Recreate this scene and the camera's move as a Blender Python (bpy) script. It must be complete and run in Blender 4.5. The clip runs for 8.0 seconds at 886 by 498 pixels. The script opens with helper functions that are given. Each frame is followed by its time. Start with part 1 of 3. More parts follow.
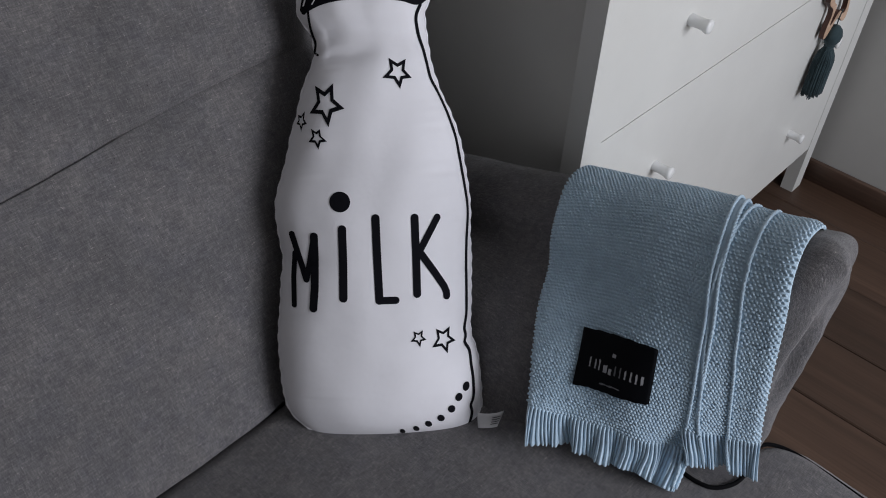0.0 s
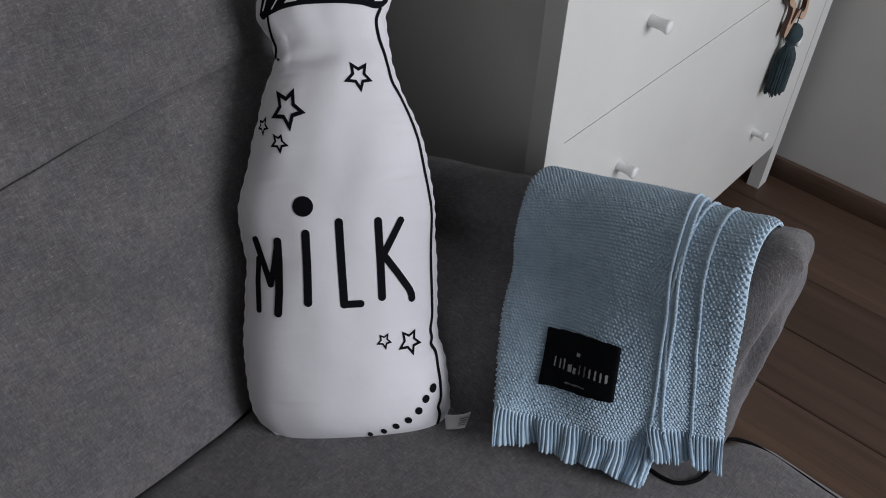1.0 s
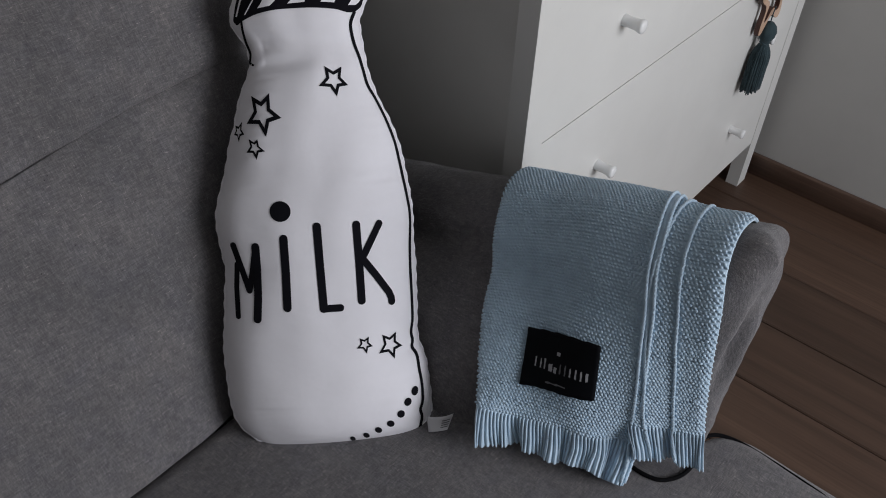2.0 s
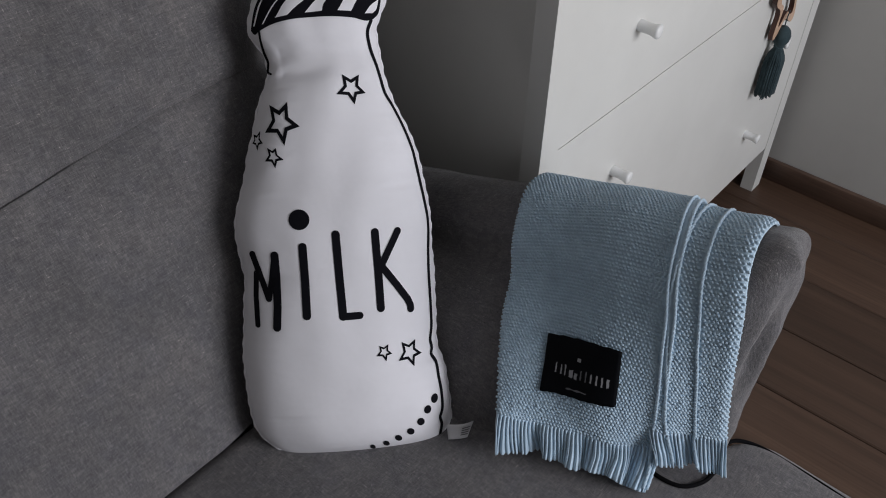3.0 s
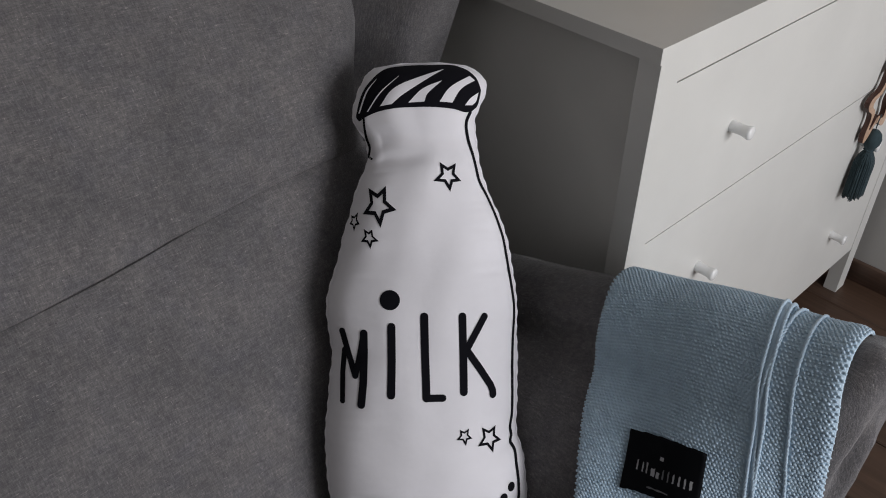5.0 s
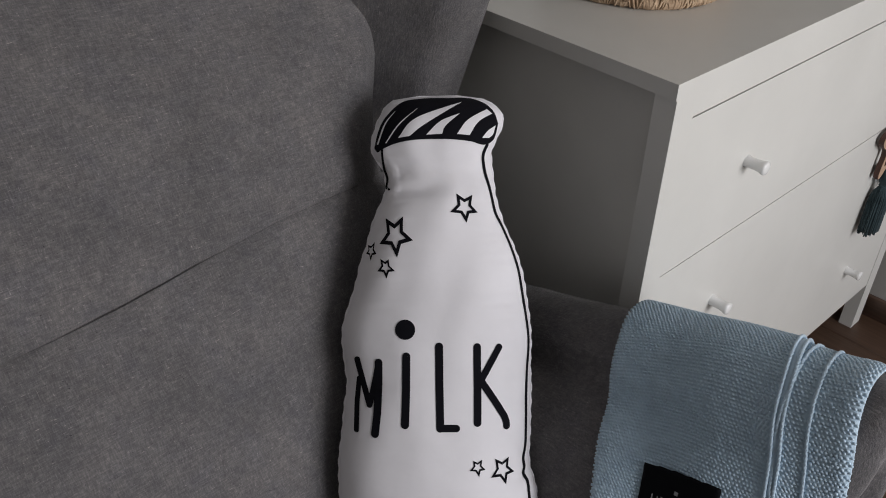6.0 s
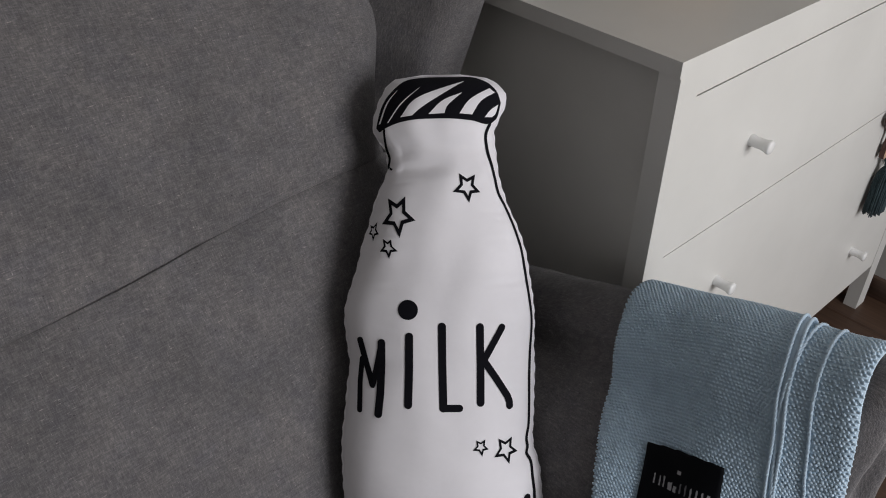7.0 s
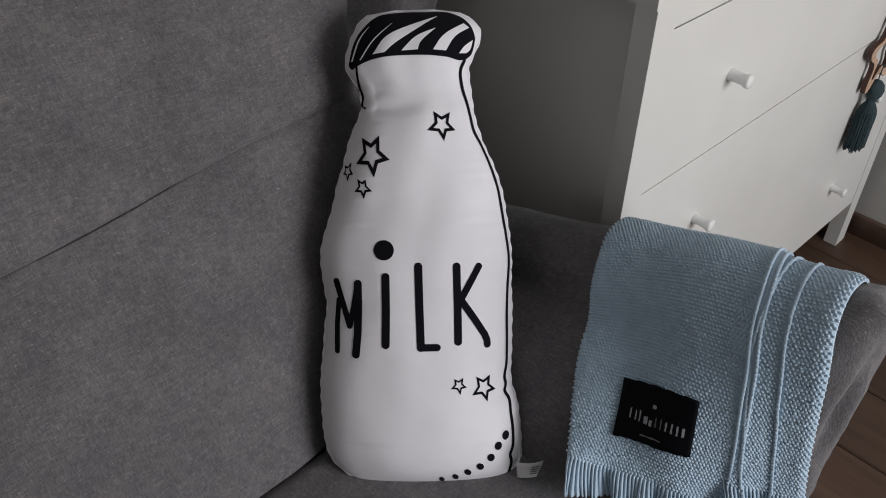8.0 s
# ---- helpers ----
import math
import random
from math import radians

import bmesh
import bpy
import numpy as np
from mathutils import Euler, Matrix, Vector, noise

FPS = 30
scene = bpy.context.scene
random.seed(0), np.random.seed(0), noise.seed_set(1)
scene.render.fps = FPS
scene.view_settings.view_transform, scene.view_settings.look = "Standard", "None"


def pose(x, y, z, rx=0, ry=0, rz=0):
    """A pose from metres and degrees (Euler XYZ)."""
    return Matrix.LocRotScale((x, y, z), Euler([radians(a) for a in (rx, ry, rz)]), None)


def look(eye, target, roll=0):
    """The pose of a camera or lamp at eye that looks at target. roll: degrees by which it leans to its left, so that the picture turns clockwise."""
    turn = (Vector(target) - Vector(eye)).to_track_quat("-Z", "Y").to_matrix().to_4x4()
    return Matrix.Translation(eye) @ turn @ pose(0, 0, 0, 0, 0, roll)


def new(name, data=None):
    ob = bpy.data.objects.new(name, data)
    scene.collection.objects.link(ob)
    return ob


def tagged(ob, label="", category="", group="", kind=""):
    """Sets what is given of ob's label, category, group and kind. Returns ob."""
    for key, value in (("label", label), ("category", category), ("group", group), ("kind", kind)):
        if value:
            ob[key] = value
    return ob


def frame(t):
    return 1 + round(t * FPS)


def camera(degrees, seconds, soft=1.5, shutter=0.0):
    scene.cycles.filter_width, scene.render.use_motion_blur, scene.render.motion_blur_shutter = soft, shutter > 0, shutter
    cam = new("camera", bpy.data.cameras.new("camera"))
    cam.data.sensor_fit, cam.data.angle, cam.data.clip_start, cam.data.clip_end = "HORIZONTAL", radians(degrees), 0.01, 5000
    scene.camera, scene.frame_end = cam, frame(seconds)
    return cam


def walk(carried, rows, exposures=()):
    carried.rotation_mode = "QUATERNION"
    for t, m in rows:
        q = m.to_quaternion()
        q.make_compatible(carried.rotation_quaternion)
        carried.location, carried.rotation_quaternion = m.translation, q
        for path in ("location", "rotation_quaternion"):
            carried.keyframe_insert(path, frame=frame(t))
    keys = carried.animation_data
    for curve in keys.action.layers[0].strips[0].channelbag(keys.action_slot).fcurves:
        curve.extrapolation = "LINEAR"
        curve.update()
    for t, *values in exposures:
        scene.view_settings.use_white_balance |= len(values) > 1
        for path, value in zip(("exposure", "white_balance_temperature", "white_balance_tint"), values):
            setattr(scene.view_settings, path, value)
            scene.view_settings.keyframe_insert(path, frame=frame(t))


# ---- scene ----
cam = camera(54.6, 8.0, soft=1.0)
PATH = [
    (0, (-0.85, -0.513, 1.353), (0.245, 0.473, 0.001), 2.7),
    (0.5, (-0.846, -0.519, 1.353), (0.261, 0.448, -0.003), 2.9),
    (1, (-0.84, -0.526, 1.357), (0.292, 0.423, 0.009), 3.1),
    (1.5, (-0.836, -0.534, 1.357), (0.319, 0.396, 0.015), 3.1),
    (3, (-0.844, -0.526, 1.353), (0.311, 0.429, 0.028), 1.7),
    (3.5, (-0.854, -0.518, 1.357), (0.279, 0.489, 0.052), 1.1),
    (4, (-0.865, -0.512, 1.361), (0.256, 0.547, 0.088), 1.1),
    (4.5, (-0.868, -0.508, 1.368), (0.256, 0.597, 0.137), 1.4),
    (5, (-0.87, -0.509, 1.374), (0.261, 0.633, 0.184), 1.4),
    (6.5, (-0.879, -0.511, 1.381), (0.257, 0.688, 0.254), 1.6),
    (7, (-0.876, -0.512, 1.374), (0.239, 0.67, 0.209), 1.2),
    (7.5, (-0.871, -0.515, 1.367), (0.226, 0.632, 0.151), 1.1),
    (8, (-0.864, -0.52, 1.363), (0.221, 0.584, 0.098), 1.1),
]
walk(cam, [(t, look(eye, target, roll)) for t, eye, target, roll in PATH],
     exposures=[(0, -0.08, 6250, 10), (1.5, -0.12, 6350, 10), (4, -0.06, 6450, 10), (6.5, 0.04, 6700, 10), (8, 0.0, 6650, 10)])

# ---- light ----
world = bpy.data.worlds.new("sky")
scene.world = world
world.use_nodes = True
wn = world.node_tree.nodes
sky = wn.new("ShaderNodeTexSky")
sky.sky_type, sky.sun_disc = "NISHITA", False
sky.sun_elevation, sky.sun_rotation = radians(35), radians(150)
world.node_tree.links.new(sky.outputs[0], wn["Background"].inputs[0])
wn["Background"].inputs[1].default_value = 0.1


def window_light(x, y, z, w, h, watts, color):
    data = bpy.data.lights.new("daylight", "AREA")
    data.shape, data.size, data.size_y, data.energy, data.color = "RECTANGLE", w, h, watts, color
    ob = new("daylight", data)
    ob.matrix_world = look((x, y, z), (x - 0.25, y + 1, z - 0.2))
    return ob


WIN = (0.28, -2.6, 1.42, 1.46, 1.3)   # window centre x, wall y, centre z, width, height
window_light(WIN[0], WIN[1] + 0.18, WIN[2], WIN[3] - 0.1, WIN[4] - 0.1, 47.5, (0.955, 0.95, 0.985))


# ---- materials ----
def material(name, rough=0.6, metal=0.0, sheen=0.0, spec=0.5):
    m = bpy.data.materials.new(name)
    m.use_nodes = True
    b = m.node_tree.nodes["Principled BSDF"]
    b.inputs["Roughness"].default_value = rough
    b.inputs["Metallic"].default_value = metal
    b.inputs["Sheen Weight"].default_value = sheen
    b.inputs["Specular IOR Level"].default_value = spec
    return m, m.node_tree.nodes, m.node_tree.links, b


def coords(n, l, kind="Object", scale=(1, 1, 1), rot=(0, 0, 0)):
    tc, mp = n.new("ShaderNodeTexCoord"), n.new("ShaderNodeMapping")
    mp.inputs["Scale"].default_value, mp.inputs["Rotation"].default_value = scale, rot
    l.new(tc.outputs[kind], mp.inputs["Vector"])
    return mp.outputs["Vector"]


def grain(n, l, vec, scale, detail=3.0, rough=0.6):
    t = n.new("ShaderNodeTexNoise")
    t.inputs["Scale"].default_value, t.inputs["Detail"].default_value, t.inputs["Roughness"].default_value = scale, detail, rough
    l.new(vec, t.inputs["Vector"])
    return t.outputs["Fac"]


def ramp(n, l, fac, stops):
    r = n.new("ShaderNodeValToRGB")
    while len(r.color_ramp.elements) < len(stops):
        r.color_ramp.elements.new(0.5)
    for e, (p, c) in zip(r.color_ramp.elements, stops):
        e.position, e.color = p, (*c, 1)
    l.new(fac, r.inputs["Fac"])
    return r.outputs["Color"]


def mixed(n, l, a, b, fac, mode="MIX"):
    x = n.new("ShaderNodeMix")
    x.data_type, x.blend_type = "RGBA", mode
    for s, v in ((x.inputs[0], fac), (x.inputs[6], a), (x.inputs[7], b)):
        if hasattr(v, "links"):
            l.new(v, s)
        else:
            s.default_value = v if isinstance(v, float) else (*v, 1)
    return x.outputs[2]


def bumped(n, l, b, heights):
    last = None
    for fac, strength, dist in heights:
        k = n.new("ShaderNodeBump")
        k.inputs["Strength"].default_value, k.inputs["Distance"].default_value = strength, dist
        l.new(fac, k.inputs["Height"])
        if last:
            l.new(last, k.inputs["Normal"])
        last = k.outputs["Normal"]
    l.new(last, b.inputs["Normal"])


def fabric(name, dark, mid, light, nap=0.25, weave=900):
    m, n, l, b = material(name, 0.92, 0, nap, 0.25)
    v = coords(n, l)
    cloud = grain(n, l, v, 8, 5, 0.65)
    c = ramp(n, l, cloud, [(0.3, dark), (0.52, mid), (0.75, light)])
    # patches of bluer and browner yarn
    c = mixed(n, l, c, ramp(n, l, grain(n, l, v, 21, 4, 0.7), [(0.34, (0.90, 0.92, 1.0)), (0.5, (1, 1, 1)), (0.68, (1.1, 1.06, 1.03))]), 0.4, "MULTIPLY")
    c = mixed(n, l, c, ramp(n, l, grain(n, l, v, 70, 4, 0.75), [(0.3, (0.82, 0.82, 0.84)), (0.52, (1, 1, 1)), (0.72, (1.2, 1.19, 1.17))]), 0.8, "MULTIPLY")
    weft = grain(n, l, coords(n, l, "Object", (95, 640, 640)), 1.0, 3, 0.65)
    warp = grain(n, l, coords(n, l, "Object", (640, 120, 120)), 1.0, 3, 0.65)
    for thread in (weft, warp):
        c = mixed(n, l, c, ramp(n, l, thread, [(0.3, (0.72,) * 3), (0.5, (1,) * 3), (0.7, (1.5, 1.47, 1.44))]), 0.66, "MULTIPLY")
    # stray pale and dark flecks
    for size, lo, hi, tone in (((120, 700, 700), 0.68, 0.73, (2.1, 2.0, 1.9)), ((700, 150, 150), 0.69, 0.74, (2.0, 1.95, 1.9)), ((330, 420, 420), 0.71, 0.75, (0.35, 0.34, 0.36))):
        c = mixed(n, l, c, ramp(n, l, grain(n, l, coords(n, l, "Object", size, (0, 0, 0.06)), 1.0, 2, 0.5), [(lo, (1, 1, 1)), (hi, tone)]), 0.85, "MULTIPLY")
    l.new(c, b.inputs["Base Color"])
    fine = grain(n, l, v, weave, 2)
    bumped(n, l, b, [(cloud, 0.25, 0.012), (grain(n, l, v, 55, 3), 0.25, 0.003), (weft, 0.4, 0.002), (warp, 0.4, 0.002), (fine, 0.5, 0.0008)])
    return m


def painted(name, color, rough=0.38, var=0.05):
    m, n, l, b = material(name, rough)
    v = coords(n, l)
    lo, hi = [tuple(k * (1 + s * var) for k in color) for s in (-1, 1)]
    l.new(ramp(n, l, grain(n, l, v, 3.5, 5), [(0.3, lo), (0.7, hi)]), b.inputs["Base Color"])
    bumped(n, l, b, [(grain(n, l, v, 260, 3), 0.06, 0.001), (grain(n, l, v, 12, 2), 0.05, 0.004)])
    return m


def cotton(name, color, nap=0.1):
    m, n, l, b = material(name, 0.85, 0, nap, 2 * nap)
    v = coords(n, l)
    lo = tuple(k * 0.94 for k in color)
    l.new(ramp(n, l, grain(n, l, v, 14, 4), [(0.3, lo), (0.7, color)]), b.inputs["Base Color"])
    wx = grain(n, l, coords(n, l, "Object", (1600, 1600, 300)), 1.0, 1)
    bumped(n, l, b, [(grain(n, l, v, 26, 3), 0.09, 0.008), (wx, 0.15, 0.0005)])
    return m


def yarn(name, lo, hi, rough=0.75, nap=0.08):
    m, n, l, b = material(name, rough, 0, nap, 0.3 if rough > 0.6 else 0.65)
    v = coords(n, l)
    c = ramp(n, l, grain(n, l, v, 60, 4), [(0.3, lo), (0.7, hi)])
    l.new(c, b.inputs["Base Color"])
    bumped(n, l, b, [(grain(n, l, v, 1500, 2), 0.5, 0.0006)])
    return m


def wood(name, dark, mid, light, axis=1, gloss=0.45, per_piece=True):
    m, n, l, b = material(name, gloss)
    s = [26, 26, 26]
    s[axis] = 1.3
    tc = n.new("ShaderNodeTexCoord")
    mp = n.new("ShaderNodeMapping")
    mp.inputs["Scale"].default_value = s
    info = n.new("ShaderNodeObjectInfo")
    add = n.new("ShaderNodeVectorMath")
    off = n.new("ShaderNodeVectorMath")
    off.operation = "SCALE"
    off.inputs[0].default_value = (17.0, 23.0, 9.0)
    l.new(info.outputs["Random"], off.inputs["Scale"])
    l.new(tc.outputs["Object"], mp.inputs["Vector"])
    l.new(mp.outputs["Vector"], add.inputs[0])
    l.new(off.outputs[0], add.inputs[1])
    v = add.outputs[0]
    g = grain(n, l, v, 1.0, 6, 0.62)
    c = ramp(n, l, g, [(0.28, dark), (0.5, mid), (0.74, light)])
    pores = grain(n, l, v, 7.0, 3)
    c = mixed(n, l, c, ramp(n, l, pores, [(0.35, (0.6, 0.58, 0.56)), (0.55, (1, 1, 1))]), 0.5, "MULTIPLY")
    if per_piece:
        c = mixed(n, l, c, ramp(n, l, info.outputs["Random"], [(0, (0.78,) * 3), (1, (1.18,) * 3)]), 1.0, "MULTIPLY")
    l.new(c, b.inputs["Base Color"])
    bumped(n, l, b, [(g, 0.15, 0.003), (pores, 0.2, 0.001)])
    return m


SOFA = fabric("grey woven upholstery", (0.105, 0.102, 0.106), (0.135, 0.13, 0.135), (0.17, 0.163, 0.165))
WHITE = painted("white painted wood", (0.69, 0.685, 0.655))
KNOB = painted("white lacquer", (0.8, 0.8, 0.79), 0.25)
WALL = painted("off-white wall paint", (0.44, 0.43, 0.41), 0.85)
CEIL = painted("ceiling paint", (0.55, 0.55, 0.54), 0.9)
COTTON = cotton("white cotton", (0.83, 0.82, 0.86))
INK = cotton("black fabric print", (0.008, 0.008, 0.011), 0.02)
PIPING = cotton("black piping", (0.006, 0.006, 0.007), 0.02)
KNIT = yarn("light blue cotton knit", (0.42, 0.56, 0.69), (0.53, 0.69, 0.82), 0.42, 0.45)
SATIN = painted("black satin label", (0.003, 0.0035, 0.005), 0.65)
SATIN.node_tree.nodes["Principled BSDF"].inputs["Specular IOR Level"].default_value = 0.08
THREAD = cotton("white label thread", (0.7, 0.7, 0.72))
LETTER = cotton("pale printed lettering", (0.36, 0.36, 0.38), 0.02)
FAINT = cotton("grey label thread", (0.14, 0.14, 0.15))
FLOOR = wood("brown laminate", (0.054, 0.031, 0.020), (0.077, 0.044, 0.029), (0.106, 0.062, 0.041))
SKIRT = wood("dark wood baseboard", (0.06, 0.036, 0.026), (0.1, 0.06, 0.043), (0.14, 0.088, 0.064))
JOINT_AND_SHADE = painted("dark floor joint and drawer gap shade", (0.012, 0.009, 0.008), 0.9)
PLY = wood("cut plywood", (0.42, 0.27, 0.18), (0.55, 0.37, 0.26), (0.64, 0.46, 0.34), 0, 0.5, False)
TEAL = yarn("dark teal yarn", (0.018, 0.035, 0.042), (0.04, 0.068, 0.078))
BURNT = wood("burnt plywood edge", (0.035, 0.012, 0.008), (0.06, 0.022, 0.014), (0.09, 0.036, 0.024), 0, 0.5, False)
STRAW = yarn("woven seagrass", (0.33, 0.22, 0.14), (0.60, 0.45, 0.31))


# ---- builders ----
def as_mesh(name, verts, faces, mat, smooth=True):
    me = bpy.data.meshes.new(name)
    me.from_pydata([tuple(map(float, v)) for v in verts], [], faces)
    if mat:
        me.materials.append(mat)
    if smooth:
        me.shade_smooth()
    return me


def part(name, bm, mat, parent, label="", smooth=True):
    """Links a bmesh, a mesh or a pair (verts, faces) as one mesh object under parent."""
    if isinstance(bm, bpy.types.Mesh):
        me = bm
    elif isinstance(bm, tuple):
        me = as_mesh(name, bm[0], bm[1], mat, smooth)
    else:
        me = bpy.data.meshes.new(name)
        bm.to_mesh(me)
        bm.free()
        me.materials.append(mat)
        if smooth:
            me.shade_smooth()
            me.set_sharp_from_angle(angle=radians(40))
    ob = new(name, me)
    if parent:
        ob.parent = parent
    if label:
        ob["label"] = label
    return ob


def thing(name, m, label, category, group="", kind=""):
    ob = new(name)
    ob.matrix_basis = m
    ob.empty_display_size = 0.05
    return tagged(ob, label, category, group, kind)


def box(x0, x1, y0, y1, z0, z1, r=0.002, seg=2):
    bm = bmesh.new()
    bmesh.ops.create_cube(bm, size=1, matrix=Matrix.LocRotScale(((x0 + x1) / 2, (y0 + y1) / 2, (z0 + z1) / 2), None, (x1 - x0, y1 - y0, z1 - z0)))
    if r:
        bmesh.ops.bevel(bm, geom=bm.edges[:], offset=r, segments=seg, profile=0.5, affect="EDGES")
    return bm


def grid(f, nu, nv, wrap_u=False, wrap_v=False):
    """Verts and faces of a sheet f(u, v), u and v from 0 to 1."""
    du, dv = (nu if wrap_u else nu - 1), (nv if wrap_v else nv - 1)
    verts = [f(i / du, j / dv) for i in range(nu) for j in range(nv)]
    faces = []
    for i in range(nu if wrap_u else nu - 1):
        for j in range(nv if wrap_v else nv - 1):
            a, b = i, (i + 1) % nu
            c, d = j, (j + 1) % nv
            faces.append((a * nv + c, b * nv + c, b * nv + d, a * nv + d))
    return verts, faces


def lathe(profile, n=24):
    """A turned body about z from (radius, height) pairs."""
    v, f = grid(lambda a, t: (profile[round(t * (len(profile) - 1))][0] * math.cos(2 * math.pi * a), profile[round(t * (len(profile) - 1))][0] * math.sin(2 * math.pi * a),
                              profile[round(t * (len(profile) - 1))][1]), n, len(profile), True)
    return v, f


def tube(points, r, n=8, closed=False):
    """A round cord through points."""
    pts = [Vector(p) for p in points]
    k = len(pts)
    verts, faces = [], []
    side = None
    for i, p in enumerate(pts):
        a = pts[i - 1] if (i or closed) else p
        b = pts[(i + 1) % k] if (i < k - 1 or closed) else p
        d = (b - a).normalized()
        if side is None:
            side = d.orthogonal().normalized()
        side = (side - d * side.dot(d)).normalized()
        up = d.cross(side)
        rr = r(i / (k - 1)) if callable(r) else r
        verts += [p + rr * (math.cos(2 * math.pi * j / n) * side + math.sin(2 * math.pi * j / n) * up) for j in range(n)]
    for i in range(k if closed else k - 1):
        for j in range(n):
            a, b = i * n, ((i + 1) % k) * n
            faces.append((a + j, a + (j + 1) % n, b + (j + 1) % n, b + j))
    if not closed:
        faces += [tuple(range(n))[::-1], tuple((k - 1) * n + j for j in range(n))]
    return verts, faces


def curve_through(points, n):
    """n points of a smooth curve through a few."""
    p = [Vector(q) for q in points]
    p = [2 * p[0] - p[1]] + p + [2 * p[-1] - p[-2]]
    out = []
    for i in range(n):
        t = i / (n - 1) * (len(p) - 3)
        k = min(int(t), len(p) - 4)
        t -= k
        a, b, c, d = p[k:k + 4]
        out.append(0.5 * ((2 * b) + (c - a) * t + (2 * a - 5 * b + 4 * c - d) * t * t + (3 * b - a - 3 * c + d) * t ** 3))
    return out


def joined(pieces):
    verts, faces = [], []
    for v, f in pieces:
        faces += [tuple(i + len(verts) for i in q) for q in f]
        verts += v
    return verts, faces


def smooth_keys(keys):
    """A smooth function through (x, value) pairs."""
    xs = np.array([k[0] for k in keys], float)
    ys = np.array([k[1] for k in keys], float)
    m = np.gradient(ys, xs)

    def f(x):
        x = min(max(x, xs[0]), xs[-1])
        i = min(int(np.searchsorted(xs, x, "right")) - 1, len(xs) - 2)
        h = xs[i + 1] - xs[i]
        t = (x - xs[i]) / h
        return float((1 + 2 * t) * (1 - t) ** 2 * ys[i] + t * (1 - t) ** 2 * h * m[i] + t * t * (3 - 2 * t) * ys[i + 1] + t * t * (t - 1) * h * m[i + 1])
    return f


def cushion(size, r, warp, n=(24, 24, 10)):
    """A soft rounded box about the origin; warp moves each point."""
    hx, hy, hz = (s / 2 for s in size)
    bm = bmesh.new()
    seen = {}

    def vert(p):
        key = tuple(round(c, 5) for c in p)
        if key not in seen:
            q = Vector((min(max(p[0], r - hx), hx - r), min(max(p[1], r - hy), hy - r), min(max(p[2], r - hz), hz - r)))
            d = Vector(p) - q
            seen[key] = bm.verts.new(warp(q + (d.normalized() * r if d.length > 1e-9 else d)))
        return seen[key]

    def ticks(h, k):
        inner = [(-h + r) + (2 * h - 2 * r) * i / k for i in range(k + 1)]
        rim = [r * (1 - c) for c in (1.0, 0.72, 0.45, 0.2)]
        return [-h + e for e in rim] + inner + [h - e for e in rim[::-1]]
    t = [ticks(h, k) for h, k in zip((hx, hy, hz), n)]
    for a in range(3):
        b, c = (a + 1) % 3, (a + 2) % 3
        for s in (-1, 1):
            def at(i, j):
                p = [0, 0, 0]
                p[a], p[b], p[c] = s * (hx, hy, hz)[a], t[b][i], t[c][j]
                return vert(p)
            for i in range(len(t[b]) - 1):
                for j in range(len(t[c]) - 1):
                    q = [at(i, j), at(i + 1, j), at(i + 1, j + 1), at(i, j + 1)]
                    try:
                        bm.faces.new(q if s > 0 else q[::-1])
                    except ValueError:
                        pass
    return bm


# ---- room ----
def wall_piece(name, x0, x1, y0, y1, z0, z1, mat=WALL, label="", cat="wall"):
    ob = part(name, box(x0, x1, y0, y1, z0, z1, 0), mat, None)
    return tagged(ob, label, cat, kind="structure")


XE, XW, YN, YS, CEILING = 1.14, -3.4, 0.72, -2.6, 2.5
wall_piece("wall_north", XW, XE, YN, YN + 0.12, -0.05, CEILING, label="plain off-white painted wall behind the sofa")
wall_piece("wall_west", XW - 0.12, XW, YS - 0.12, YN + 0.12, -0.05, CEILING, label="plain off-white painted wall across the room")
wall_piece("wall_east", XE, XE + 0.12, YS - 0.12, YN + 0.12, -0.05, CEILING, label="plain off-white painted wall beside the dresser")
south = thing("wall_south", pose(0, 0, 0), "plain off-white painted wall opposite the sofa, with a window", "wall", kind="structure")
wx0, wx1, wz0, wz1 = WIN[0] - WIN[3] / 2, WIN[0] + WIN[3] / 2, WIN[2] - WIN[4] / 2, WIN[2] + WIN[4] / 2
for x0, x1, z0, z1 in ((XW, wx0, -0.05, CEILING), (wx1, XE, -0.05, CEILING), (wx0, wx1, -0.05, wz0), (wx0, wx1, wz1, CEILING)):
    part("wall_panel", box(x0, x1, YS - 0.12, YS, z0, z1, 0), WALL, south, smooth=False)
ceiling = wall_piece("ceiling", XW - 0.12, XE + 0.12, YS - 0.12, YN + 0.12, CEILING, CEILING + 0.1, CEIL, "plain white painted ceiling", "ceiling")
floor = wall_piece("floor", XW - 0.1, XE + 0.1, YS - 0.1, YN + 0.1, -0.06, -0.012, JOINT_AND_SHADE, "brown wood laminate floor with dark joints", "floor")


def skirting(name, x0, x1, y0, y1, label):
    return tagged(part(name, box(x0, x1, y0, y1, 0.0, 0.06, 0.004), SKIRT, None), label, "baseboard", kind="structure")


skirting("baseboard_east", XE - 0.016, XE - 0.0005, YS, YN - 0.02, "brown wooden baseboard along the wall")
skirting("baseboard_north", XW, XE - 0.018, YN - 0.016, YN - 0.0005, "brown wooden baseboard behind the furniture")


